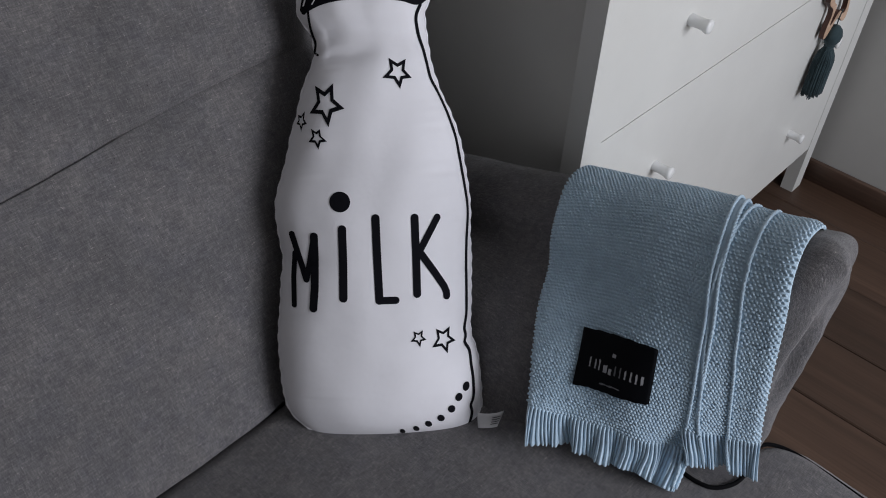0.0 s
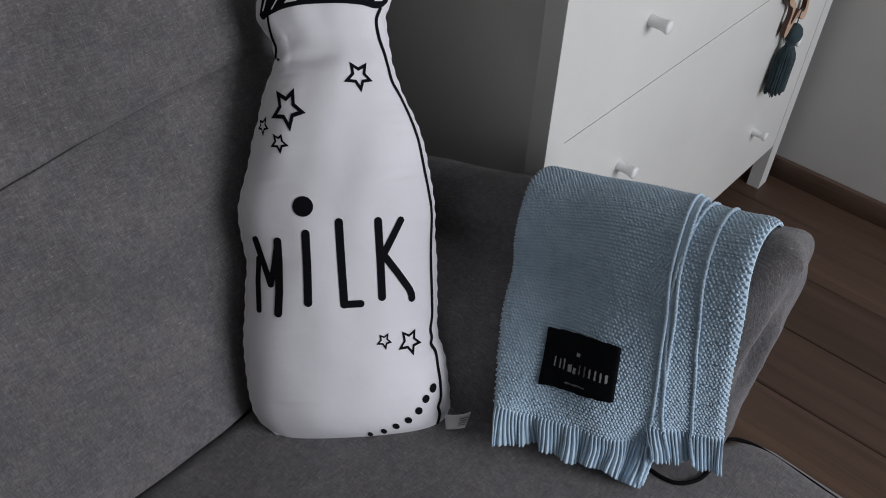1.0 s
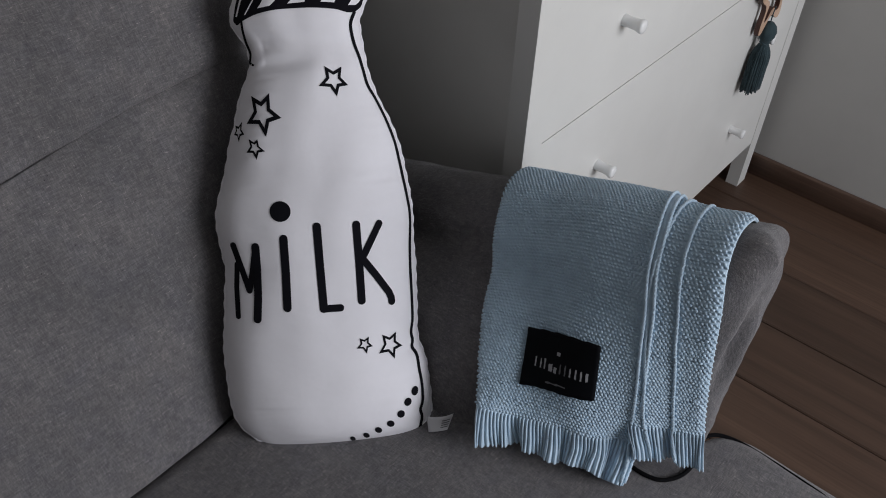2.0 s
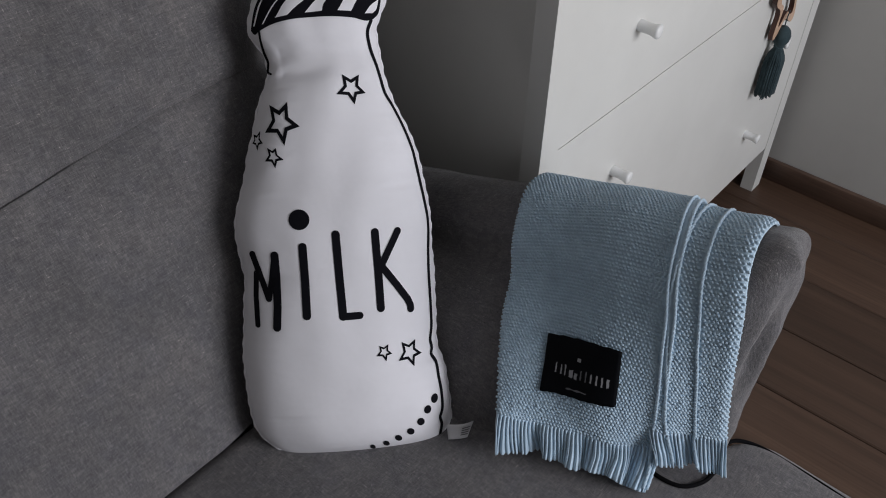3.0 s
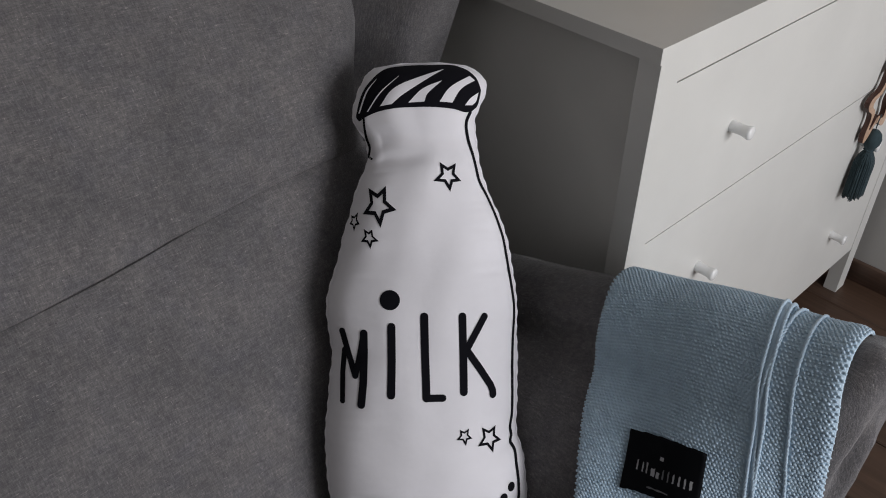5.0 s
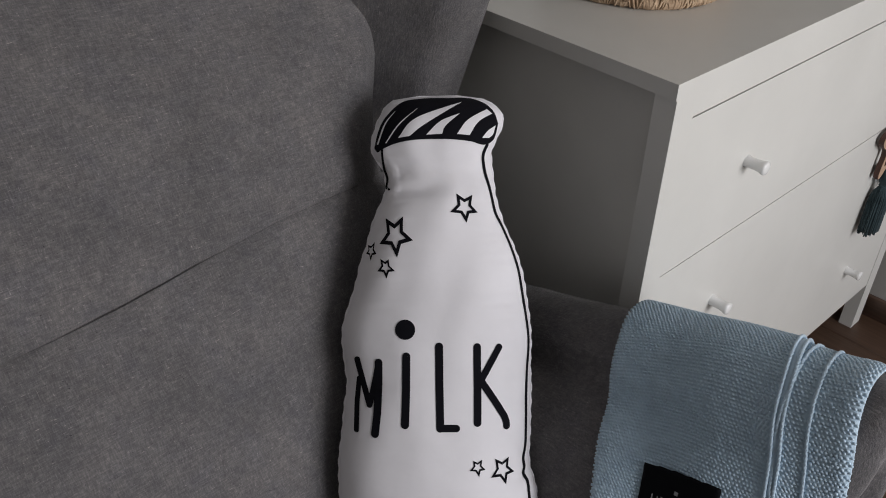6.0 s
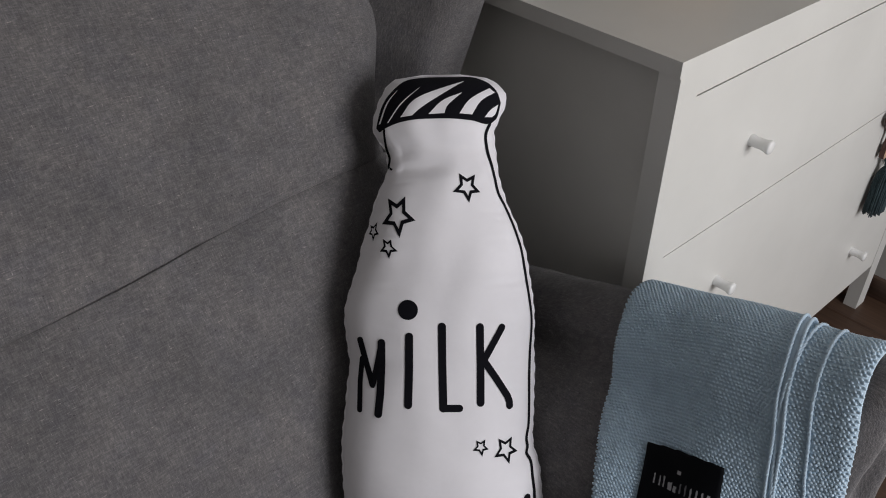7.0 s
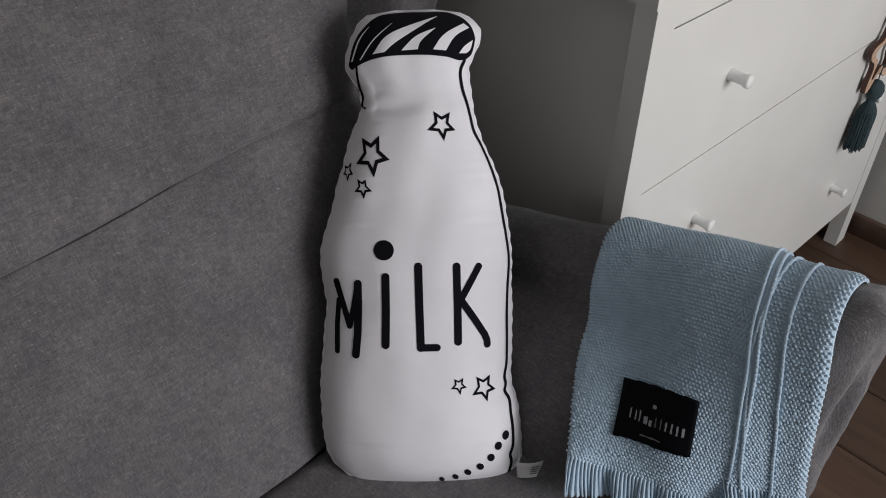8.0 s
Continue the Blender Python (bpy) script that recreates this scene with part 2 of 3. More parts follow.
# ---- dresser ----
def knob_mesh():
    prof = [(0.0095, 0.0), (0.0095, 0.003), (0.0086, 0.007), (0.0084, 0.017), (0.0089, 0.023), (0.0100, 0.0265), (0.0108, 0.029), (0.0108, 0.0315), (0.0098, 0.0335), (0.006, 0.0345), (0.0001, 0.0347)]
    v, f = lathe(prof, 28)
    return as_mesh("knob", v, f, KNOB)


def dresser():
    d = thing("dresser", pose(0, 0, 0), "white painted three-drawer dresser with round white knobs", "dresser")
    W, D, H = 1.092, 0.50, 0.96
    slab = box(-0.003, W + 0.003, -0.0001, D, H - 0.022, H, 0)
    for q in slab.verts:
        if q.co.y > 0.2 and q.co.x < 0.5:
            q.co.x += 0.013
    part("top", slab, WHITE, d, smooth=False)
    for x in (0.0, W - 0.045):
        for y in (0.0, D - 0.045):
            part("leg", box(x, x + 0.045, y, y + 0.0325, 0.0, H - 0.0218, 0), WHITE, d, smooth=False)
    for x in (0.030, W - 0.044):
        part("side_panel", box(x, x + 0.014, 0.033, D - 0.0455, 0.12, H - 0.022, 0.001), WHITE, d)
    part("top_rail", box(0.04502, W - 0.04502, 0.0, 0.02, 0.9030, H - 0.0218, 0), WHITE, d, smooth=False)
    part("back_panel", box(0.046, W - 0.046, D - 0.02, D - 0.012, 0.12, H - 0.022, 0), WHITE, d)
    part("bottom_panel", box(0.046, W - 0.046, 0.021, D - 0.021, 0.145, 0.157, 0), WHITE, d)
    knob = knob_mesh()
    for z0, z1, kz in ((0.6483, 0.9003, 0.774), (0.41635, 0.6464, 0.512), (0.139, 0.4163, 0.276)):
        dr = part("drawer", box(0.04502, W - 0.0482, 0.0, 0.02, z0, z1, 0), WHITE, d, smooth=False)
        for kx in (0.228, 0.852):
            k = part("knob", knob, None, dr, "round white knob")
            k.matrix_basis = pose(kx, 0.0, kz, 90, 0, 0)
    # near-black sheet behind the fronts: the shade in the drawer gaps, put in as colour
    part("drawer_gap_shade", box(0.05, W - 0.05, 0.0205, 0.03, 0.16, 0.925, 0), JOINT_AND_SHADE, d)
    return d


dresser()


# ---- basket ----
def basket(cx, cy, z):
    b = thing("basket", pose(cx, cy, z), "round woven seagrass basket standing on the dresser", "basket")
    R, rows, pitch = 0.132, 8, 0.0215

    def bulge(h):
        return R * (1.0 + 0.10 * math.sin(math.pi * min(1.0, h / 0.17))) + 0.0016 * math.sin(31 * h)
    for k in range(rows):
        zz = 0.0095 + k * pitch
        rad, thick = bulge(zz), 0.0092 if k in (0, rows - 1) else 0.0072
        ring = [((rad + 0.0014 * math.sin(23 * a + k) + 0.002 * math.sin(5 * a)) * math.cos(a), (rad + 0.0014 * math.sin(23 * a + k) + 0.002 * math.sin(5 * a)) * math.sin(a), zz + 0.0009 * math.sin(9 * a + 2 * k)) for a in np.linspace(0, 2 * math.pi, 160, endpoint=False)]
        part("coil", tube(ring, thick, 10, True), STRAW, b)
    # thin grass wound tightly round the lowest coil
    wound = []
    for i in range(190):
        a = 2 * math.pi * i / 190 + random.uniform(-0.008, 0.008)
        rad = bulge(0.0095) + 0.002 * math.sin(5 * a)
        lean = random.uniform(-0.025, 0.03)
        pts = []
        for p in np.linspace(-1.3, 1.6, 6):
            r = rad + 0.0094 * math.cos(p)
            pts.append((r * math.cos(a + lean * p), r * math.sin(a + lean * p), max(0.0018, 0.0095 + 0.0094 * math.sin(p))))
        wound.append(tube(pts, random.uniform(0.0009, 0.0021), 5))
    tagged(part("winding", joined(wound), STRAW, b), kind="stuff")
    wraps = 34
    upper = []
    for k in range(rows - 1):
        for i in range(wraps):
            a = 2 * math.pi * (i + 0.5 * (k % 2)) / wraps + random.uniform(-0.02, 0.02)
            rad, z0 = bulge(0.0095 + (k + 0.5) * pitch) + 0.0052, 0.0095 + k * pitch
            for o in (-0.010, 0.010, 0.028):
                pts = [((rad + d) * math.cos(a + o + w), (rad + d) * math.sin(a + o + w), z0 + h) for d, h, w in ((0.000, 0.002, -0.05), (0.0018, 0.008, -0.025), (0.0005, 0.0125, 0.0), (0.0025, 0.0205, 0.03), (0.0005, 0.0275, 0.045))]
                piece = tube(curve_through(pts, 7), 0.0019, 6)
                if k < 2:
                    part("lashing", piece, STRAW, b)
                else:
                    upper.append(piece)
    tagged(part("upper_lashings", joined(upper), STRAW, b), kind="stuff")
    part("base", lathe([(0.0001, 0.004), (0.1, 0.004), (R, 0.006), (R, 0.012), (0.0001, 0.012)], 40), STRAW, b)
    return b


basket(0.292, 0.283, 0.96)


# ---- charm on the knob ----
def charm(x, y, z):
    c = thing("tassel_charm", pose(x, y, z), "dark teal yarn tassel under a cut plywood star on a knob", "tassel")
    def outline(r, k):
        """A plump star with rounded points."""
        pts = []
        for a in np.linspace(0, 2 * math.pi, 90, endpoint=False):
            q = r * (0.80 + k * math.cos(5 * (a - math.pi / 2 - 0.15)) + 0.05 * math.cos(10 * (a - math.pi / 2 - 0.15)))
            pts.append((0.78 * q * math.cos(a), q * math.sin(a)))
        return pts

    def frame_plate(outer, inner, y0, y1):
        n = len(outer)
        verts = [(p[0], y, p[1] + 0.098) for ring, y in ((outer, y0), (inner, y0), (inner, y1), (outer, y1)) for p in ring]
        return verts, [(r * n + k, r * n + (k + 1) % n, ((r + 1) % 4) * n + (k + 1) % n, ((r + 1) % 4) * n + k) for r in range(4) for k in range(n)]
    o, i = outline(0.086, 0.24), outline(0.058, 0.24)
    plate = part("plywood_star", frame_plate(o, i, 0.006, 0.0155), BURNT, c, "cut-out star with burnt edges", smooth=False)
    part("pale_face", frame_plate([(p[0] * 0.99, p[1] * 0.99) for p in o], [(p[0] * 1.015, p[1] * 1.015) for p in i], 0.0052, 0.0059), PLY, plate, "pale plywood face", smooth=False)
    part("cord", tube(curve_through([(0.002, 0, 0.07), (0.001, 0.001, 0.05), (0.0, 0, 0.03)], 8), 0.0012, 6), TEAL, c)
    part("tassel_head", lathe([(0.0001, 0.037), (0.008, 0.035), (0.0145, 0.028), (0.0178, 0.017), (0.0165, 0.006), (0.0095, -0.006), (0.0085, -0.010)], 24), TEAL, c)
    part("binding", tube([(0.0088 * math.cos(a), 0.0088 * math.sin(a), -0.0085 + 0.0012 * math.sin(3 * a)) for a in np.linspace(0, 2 * math.pi, 24, endpoint=False)], 0.0022, 6, True), TEAL, c)
    verts, faces = [], []
    for i in range(420):
        a, q = random.uniform(0, 2 * math.pi), math.sqrt(random.random())
        r0, r1 = 0.0085 * q, (0.029 + random.uniform(-0.003, 0.003)) * q
        end = -0.115 + random.uniform(-0.006, 0.005)
        pts = [(r0 * math.cos(a), 0.7 * r0 * math.sin(a), -0.008), ((r0 * 0.5 + r1 * 0.55) * math.cos(a), 0.6 * r1 * math.sin(a), -0.035), (r1 * 0.92 * math.cos(a + 0.1), 0.6 * r1 * math.sin(a + 0.1), -0.075), (r1 * math.cos(a + 0.15), 0.6 * r1 * math.sin(a + 0.15), end)]
        v, f = tube(curve_through(pts, 9), 0.0011, 5)
        faces += [tuple(k + len(verts) for k in g) for g in f]
        verts += v
    part("tassel_skirt", (verts, faces), TEAL, c)
    return c


charm(0.826, -0.0225, 0.522)


# ---- sofa ----
SEAT = 0.43


def arm_top(y):
    return 0.655 - 0.33 * (y + 0.03)


def arm_base(y):
    """Inner foot of the flared arm on the seat."""
    return -0.30 + 0.63 * max(0.0, -(y + 0.12))


def wrapped(y):
    """How far the inner face of the arm turns away towards its front end."""
    return 2.4 * max(0.0, -0.27 - y) ** 2


def arm_section(y):
    """Outline (x, z) of the arm from the inner foot over the top to the outer foot."""
    zt, xb = arm_top(y), arm_base(y)
    wr = wrapped(y)
    xo = -0.022 + 0.020 * max(0.0, min(1.0, (-y - 0.05) / 0.2))
    return [(xb, SEAT - 0.02), (xb * 0.55 - 0.07 + 0.7 * wr, SEAT + 0.09), (-0.150 + wr, zt - 0.075), (-0.132 + 0.8 * wr, zt - 0.03), (-0.105 + 0.5 * wr, zt - 0.006),
            (-0.075, zt), (-0.045, zt - 0.008), (xo, zt - 0.034), (xo, zt - 0.09), (-0.055, SEAT + 0.08), (-0.085, SEAT - 0.05), (-0.09, 0.08)]


def sofa():
    s = thing("sofa", pose(0, 0, 0), "grey woven fabric sofa with a reclined back and flared arm", "sofa")
    # seat with ears in front of the arm
    X0, X1, Y0, Y1 = -1.75, -0.035, -0.64, 0.110

    def seat_warp(p):
        x, y = p.x + (X0 + X1) / 2, p.y + (Y0 + Y1) / 2
        if y > -0.385:
            reach = -0.109 + 0.024 * min(1.0, max(0.0, (-0.37 - y) / 0.015))
        else:
            reach = -0.085 + 0.050 * math.sqrt(1 - max(0.0, 1 - (-0.385 - y) / 0.065) ** 2)
        if x > -0.5:
            x = -0.5 + (x + 0.5) * (reach + 0.5) / 0.465
        crown = 0.012 * math.cos(min(1, abs(y + 0.25) / 0.4) * math.pi / 2) if p.z > 0 else 0
        nz = 0.003 * noise.noise((x * 7, y * 7, 0)) if p.z > 0 else 0
        return Vector((x, y, p.z + SEAT - 0.088 + crown * 0.5 + nz))
    part("seat_cushion", cushion((X1 - X0, Y1 - Y0, 0.17), 0.03, seat_warp, (60, 60, 4)), SOFA, s)
    part("seat_piping", tube(curve_through([(-0.165, -0.30, SEAT + 0.004), (-0.186, -0.330, SEAT + 0.004), (-0.183, -0.369, SEAT + 0.004), (-0.16, -0.389, SEAT + 0.004), (-0.131, -0.393, SEAT + 0.003), (-0.098, -0.384, SEAT + 0.002), (-0.072, -0.390, SEAT + 0.001), (-0.057, -0.414, SEAT - 0.002), (-0.053, -0.453, SEAT - 0.004), (-0.055, -0.52, SEAT - 0.005), (-0.06, -0.6, SEAT - 0.007)], 90), 0.0028, 8), PIPING, s)
    part("base", box(X0 + 0.03, -0.09, -0.58, 0.3, 0.07, 0.28, 0.015, 3), SOFA, s)
    for fx in (X0 + 0.1, -0.18):
        for fy in (-0.5, 0.2):
            part("foot", box(fx - 0.025, fx + 0.025, fy - 0.025, fy + 0.025, 0.0, 0.072, 0.003), SKIRT, s)
    # back, reclined, in two padded halves with a seam between them
    rec = math.atan2(0.205, 0.33)

    def back_half(name, w0, w1, bulge, depth, groove, skewed):
        mid = (w0 + w1) / 2

        def warp(p):
            w = p.y + mid
            zz = SEAT + w * math.cos(rec)
            end = -0.445 + 0.70 * (zz - 0.43) - 0.14 * max(0.0, zz - 0.86)
            tuck = min(1.0, max(0.0, (0.86 - zz) / 0.12))
            k = (p.x + 0.7) / 1.4
            x = X0 + k * (end + 0.14 * tuck - X0)
            past = max(0.0, x - end + 0.09)
            d = p.z
            if p.z > 0:
                w += 0.007 * noise.noise((x * 7, 0.5, 0))
                t = min(1.0, max(0.0, (w - w0) / (w1 - w0)))
                away = abs(w - 0.394)
                soft = 1 + 0.55 * noise.noise((x * 5.5, 1.7, 0)) + 0.3 * noise.noise((x * 14, 4.1, 0))
                d += bulge * math.sin(math.pi * (min(t, 0.5) if w1 < 0.5 else t ** 0.55)) - groove * soft * math.exp(-away / skewed) + 0.004 * noise.noise((x * 6, w * 6, 3)) + 0.0022 * noise.noise((x * 19, w * 15, 8))
                d += 0.0045 * noise.noise((x * 26 + 40 * away, 2.2, 0)) * math.exp(-away / 0.028)
                d -= 0.03 * min(1.0, max(0.0, (0.002 - p.y - mid) / 0.012))
                d -= (1 - tuck) * 0.10 * (past / 0.09) ** 2.4 + tuck * 2.2 * past ** 2
            climb = min(1.0, max(0.0, (x + 0.74) / 0.44))
            climb = (0.030 * climb * climb * (3 - 2 * climb) - 0.012) * math.exp(-((w - 0.394) / 0.17) ** 2)
            w += climb
            zz += climb * math.cos(rec)
            return Vector((x, 0.095 + w * math.sin(rec) - d * math.cos(rec) + depth / 2 * math.cos(rec), zz + d * math.sin(rec) - depth / 2 * math.sin(rec)))
        return part(name, cushion((1.4, w1 - w0, depth), 0.0015, warp, (150, 110, 4)), SOFA, s)
    back_half("lower_backrest", -0.06, 0.3945, 0.012, 0.13, 0.004, 0.005)
    back_half("upper_backrest", 0.392, 0.82, 0.026, 0.13, -0.006, 0.02)
    # flared arm
    secs = {}

    def arm_pt(a, b):
        depth = 0.04
        if a < 0.7:
            y, inset = 0.36 - (0.75 - depth) * a / 0.7, 0.0
        else:
            phi = (a - 0.7) / 0.3 * math.pi / 2
            y, inset = -0.39 + depth * (1 - math.sin(phi)), 1 - max(0.0, math.cos(phi)) ** 0.75
        if a not in secs:
            secs[a] = curve_through([(p[0], 0, p[1]) for p in arm_section(y)], 140)
        q = secs[a][round(b * 139)]
        cx, cz = -0.088, arm_top(y) - 0.06
        x = q.x + inset * (cx - q.x)
        z = q.z - 0.036 * inset * max(0.0, min(1.0, (q.z - cz + 0.12) / 0.16))
        n1 = ((0.0026 * noise.noise((q.x * 20, y * 16, q.z * 20)) + 0.0014 * noise.noise((q.x * 50, y * 30, q.z * 45))) * (1 - inset ** 4))
        # a gathered crease and a tuck where the cover is pulled round the front
        front = min(1.0, max(0.0, (-0.33 - y) / 0.05))
        cl = -0.103 + 0.16 * (z - 0.65)
        run = math.exp(-((z - 0.635) / 0.06) ** 2)
        y += front * run * (0.013 * math.exp(-((x - cl) / 0.008) ** 2) - 0.005 * math.exp(-((x - cl + 0.017) / 0.009) ** 2) - 0.004 * math.exp(-((x - cl - 0.016) / 0.008) ** 2))
        if q.x > -0.085:
            x += front * (1 - inset) * min(1.0, (q.x + 0.085) / 0.03) * (-0.006 * math.exp(-((z - 0.535) / 0.010) ** 2) + 0.005 * math.exp(-((z - 0.560) / 0.014) ** 2))
        y += front * 0.006 * noise.noise((x * 30, 2.0, z * 13 + 8 * x))
        return Vector((x + n1, y - n1 * (inset > 0), z + n1))
    v, f = grid(arm_pt, 130, 140)
    part("arm", (v, f), SOFA, s)
    # wing at the end of the back
    def wing_warp(p):
        z = p.z + 0.83
        y = p.y + 0.45
        front = 0.330 - 0.36 * (z - 0.887)
        k = (y - 0.25) / 0.4
        return Vector((p.x - 0.06 - 0.20 * k, front + k * 0.36, z))
    part("wing", cushion((0.085, 0.4, 0.7), 0.028, wing_warp, (4, 14, 20)), SOFA, s)
    def frame_warp(p):
        w = p.y + 0.27
        return Vector((p.x - 0.96, 0.27 + w * math.sin(rec) - p.z * math.cos(rec), SEAT - 0.05 + w * math.cos(rec) + p.z * math.sin(rec)))
    part("back_frame", cushion((1.58, 0.78, 0.06), 0.028, frame_warp, (20, 10, 3)), SOFA, s)
    return s


sofa()


# ---- bottle pillow ----
PILLOW = Matrix(((0.8023, 0.3641, -0.473, 0), (-0.5969, 0.4759, -0.646, 0), (-0.0101, 0.8006, 0.5992, 0), (0, 0, 0, 1)))
PILLOW = Matrix.Translation((-0.2857, 0.102, 0.6422)) @ PILLOW
LEFT = smooth_keys([(-0.284, -0.0955), (-0.277, -0.109), (-0.265, -0.1235), (-0.25, -0.1335), (-0.219, -0.14), (-0.18, -0.1416), (-0.14, -0.1408), (-0.1, -0.135), (-0.07, -0.1314), (-0.045, -0.1269), (-0.02, -0.1293), (0.03, -0.1299), (0.05, -0.1237), (0.07, -0.1162), (0.09, -0.1099), (0.11, -0.1048), (0.13, -0.0968), (0.15, -0.091), (0.17, -0.0839), (0.185, -0.0763), (0.195, -0.0717), (0.205, -0.0681), (0.215, -0.0687), (0.23, -0.0707), (0.245, -0.0811), (0.26, -0.0858), (0.28, -0.0813), (0.3, -0.0729), (0.314, -0.0629), (0.3215, -0.051), (0.3255, -0.02)])
RIGHT = smooth_keys([(-0.284, 0.1045), (-0.272, 0.1105), (-0.25, 0.1136), (-0.234, 0.1144), (-0.21, 0.1134), (-0.19, 0.1121), (-0.178, 0.1095), (-0.165, 0.1057), (-0.15, 0.1047), (-0.12, 0.1074), (-0.09, 0.1092), (-0.06, 0.1113), (-0.03, 0.1114), (0.0, 0.1137), (0.03, 0.1129), (0.06, 0.1097), (0.085, 0.1068), (0.11, 0.1009), (0.13, 0.094), (0.15, 0.0855), (0.17, 0.0795), (0.19, 0.0746), (0.21, 0.0727), (0.24, 0.0707), (0.25, 0.0705), (0.262, 0.0754), (0.275, 0.0822), (0.29, 0.0883), (0.303, 0.086), (0.314, 0.0755), (0.3215, 0.058), (0.3255, 0.03)])
V0, V1 = -0.284, 0.3255
# creases that run inwards from the seam: side, height, slope, depth, reach
CREASES = ((1, -0.166, -0.20, 0.0065, 0.022), (1, -0.247, 0.12, 0.0050, 0.016), (-1, 0.198, -0.05, 0.0060, 0.034), (-1, 0.064, 0.1, 0.0030, 0.014), (-1, -0.045, 0.05, 0.0040, 0.030),
           (1, 0.105, 0.1, 0.0020, 0.012), (1, 0.235, 0.1, 0.0028, 0.014), (-1, -0.105, -0.1, 0.0022, 0.03), (1, -0.075, 0.2, 0.0022, 0.012), (-1, 0.135, 0.3, 0.0025, 0.016))


def skew(u, v):
    """How far the bottom edge sags towards one corner."""
    t = min(1.0, max(0.0, (-0.19 - v) / 0.085))
    return (0.0015 - 0.072 * u) * t * t * (3 - 2 * t)



def puff(s, v):
    """Height of the filling over the seam plane."""
    half = (RIGHT(v) - LEFT(v)) / 2
    t = 0.058 * (half / 0.12) ** 0.7
    ends = max(0.0, 1 - ((v - 0.0207) / 0.3052) ** 10) ** 0.5
    a = min(1.0, abs(s))
    dome = max(0.0, 1 - a ** 2.3) ** 0.62
    dent = -0.004 * math.exp(-((v - 0.200) / 0.010) ** 2) * math.exp(-((s + 0.35) / 0.4) ** 2) - 0.007 * math.exp(-((v - 0.222) / 0.02) ** 2)
    pucker = 0.0040 * a ** 4 * (1 - a) * 8 * noise.noise((v * 24 + 1.5 * noise.noise((v * 60, 0, 2)), s * 1.2, 0)) + 0.0045 * noise.noise((v * 9, s * 2.2, 4)) * (1 - a * a)
    for side, vc, slope, depth, reach in CREASES:
        q = (1 - side * s) * half
        if q < 4 * reach:
            fade = math.exp(-(q / reach) ** 1.5) * min(1.0, q / 0.006)
            w = (v - vc - slope * q) / (0.0035 + 0.12 * q)
            pucker += depth * fade * (0.55 * math.exp(-((w - 2.0) / 1.5) ** 2) - math.exp(-w * w))
    return max(0.0, t * dome * ends + (dent + pucker) * min(1, 4 * (1 - a)) * ends)


def on_pillow(u, v, lift=0.0):
    mid, half = (RIGHT(v) + LEFT(v)) / 2, (RIGHT(v) - LEFT(v)) / 2
    s = max(-0.999, min(0.999, (u - mid) / half))
    return Vector((u, v + skew(u, v), puff(s, v) + lift))


def ribbon(points, width, lift=0.0007):
    """A printed stroke that follows the filled cloth."""
    pts = [Vector((p[0], p[1])) for p in points]
    fine = []
    for a, b in zip(pts, pts[1:]):
        k = max(1, int((b - a).length / 0.0022))
        fine += [a + (b - a) * i / k for i in range(k)]
    fine.append(pts[-1])
    n = len(fine)
    verts, faces = [], []
    cols = 5
    for i, p in enumerate(fine):
        d = (fine[min(i + 1, n - 1)] - fine[max(i - 1, 0)]).normalized()
        for j in range(cols):
            q = p + Vector((-d.y, d.x)) * width / 2 * (j / (cols - 1) * 2 - 1)
            verts.append(on_pillow(q.x, q.y, lift))
    for i in range(n - 1):
        for j in range(cols - 1):
            a, b = i * cols + j, (i + 1) * cols + j
            faces.append((a, b, b + 1, a + 1))
    if n > 1:
        for end, s in ((0, -1), (n - 1, 1)):
            p = fine[end]
            d = (fine[1] - fine[0]) if end == 0 else (fine[-1] - fine[-2])
            d = d.normalized() * s
            side = Vector((-d.y, d.x))
            base = len(verts)
            verts.append(on_pillow(p.x, p.y, lift))
            for k in range(11):
                a = -math.pi / 2 + math.pi * k / 10
                q = p + (d * math.cos(a) + side * math.sin(a)) * width / 2
                verts.append(on_pillow(q.x, q.y, lift))
            faces += [(base, base + 1 + k, base + 2 + k) for k in range(10)]
    return verts, faces


def disc(u, v, ru, rv, lift=0.0007, turn=0.0):
    verts, faces = [on_pillow(u, v, lift)], []
    n = 24
    for r in (0.4, 0.75, 1.0):
        for k in range(n):
            a = 2 * math.pi * k / n
            x, y = ru * r * math.cos(a), rv * r * math.sin(a)
            verts.append(on_pillow(u + x * math.cos(turn) - y * math.sin(turn), v + x * math.sin(turn) + y * math.cos(turn), lift))
    faces += [(0, 1 + k, 1 + (k + 1) % n) for k in range(n)]
    for r in range(2):
        faces += [(1 + r * n + k, 1 + r * n + n + k, 1 + r * n + n + (k + 1) % n, 1 + r * n + (k + 1) % n) for k in range(n)]
    return verts, faces


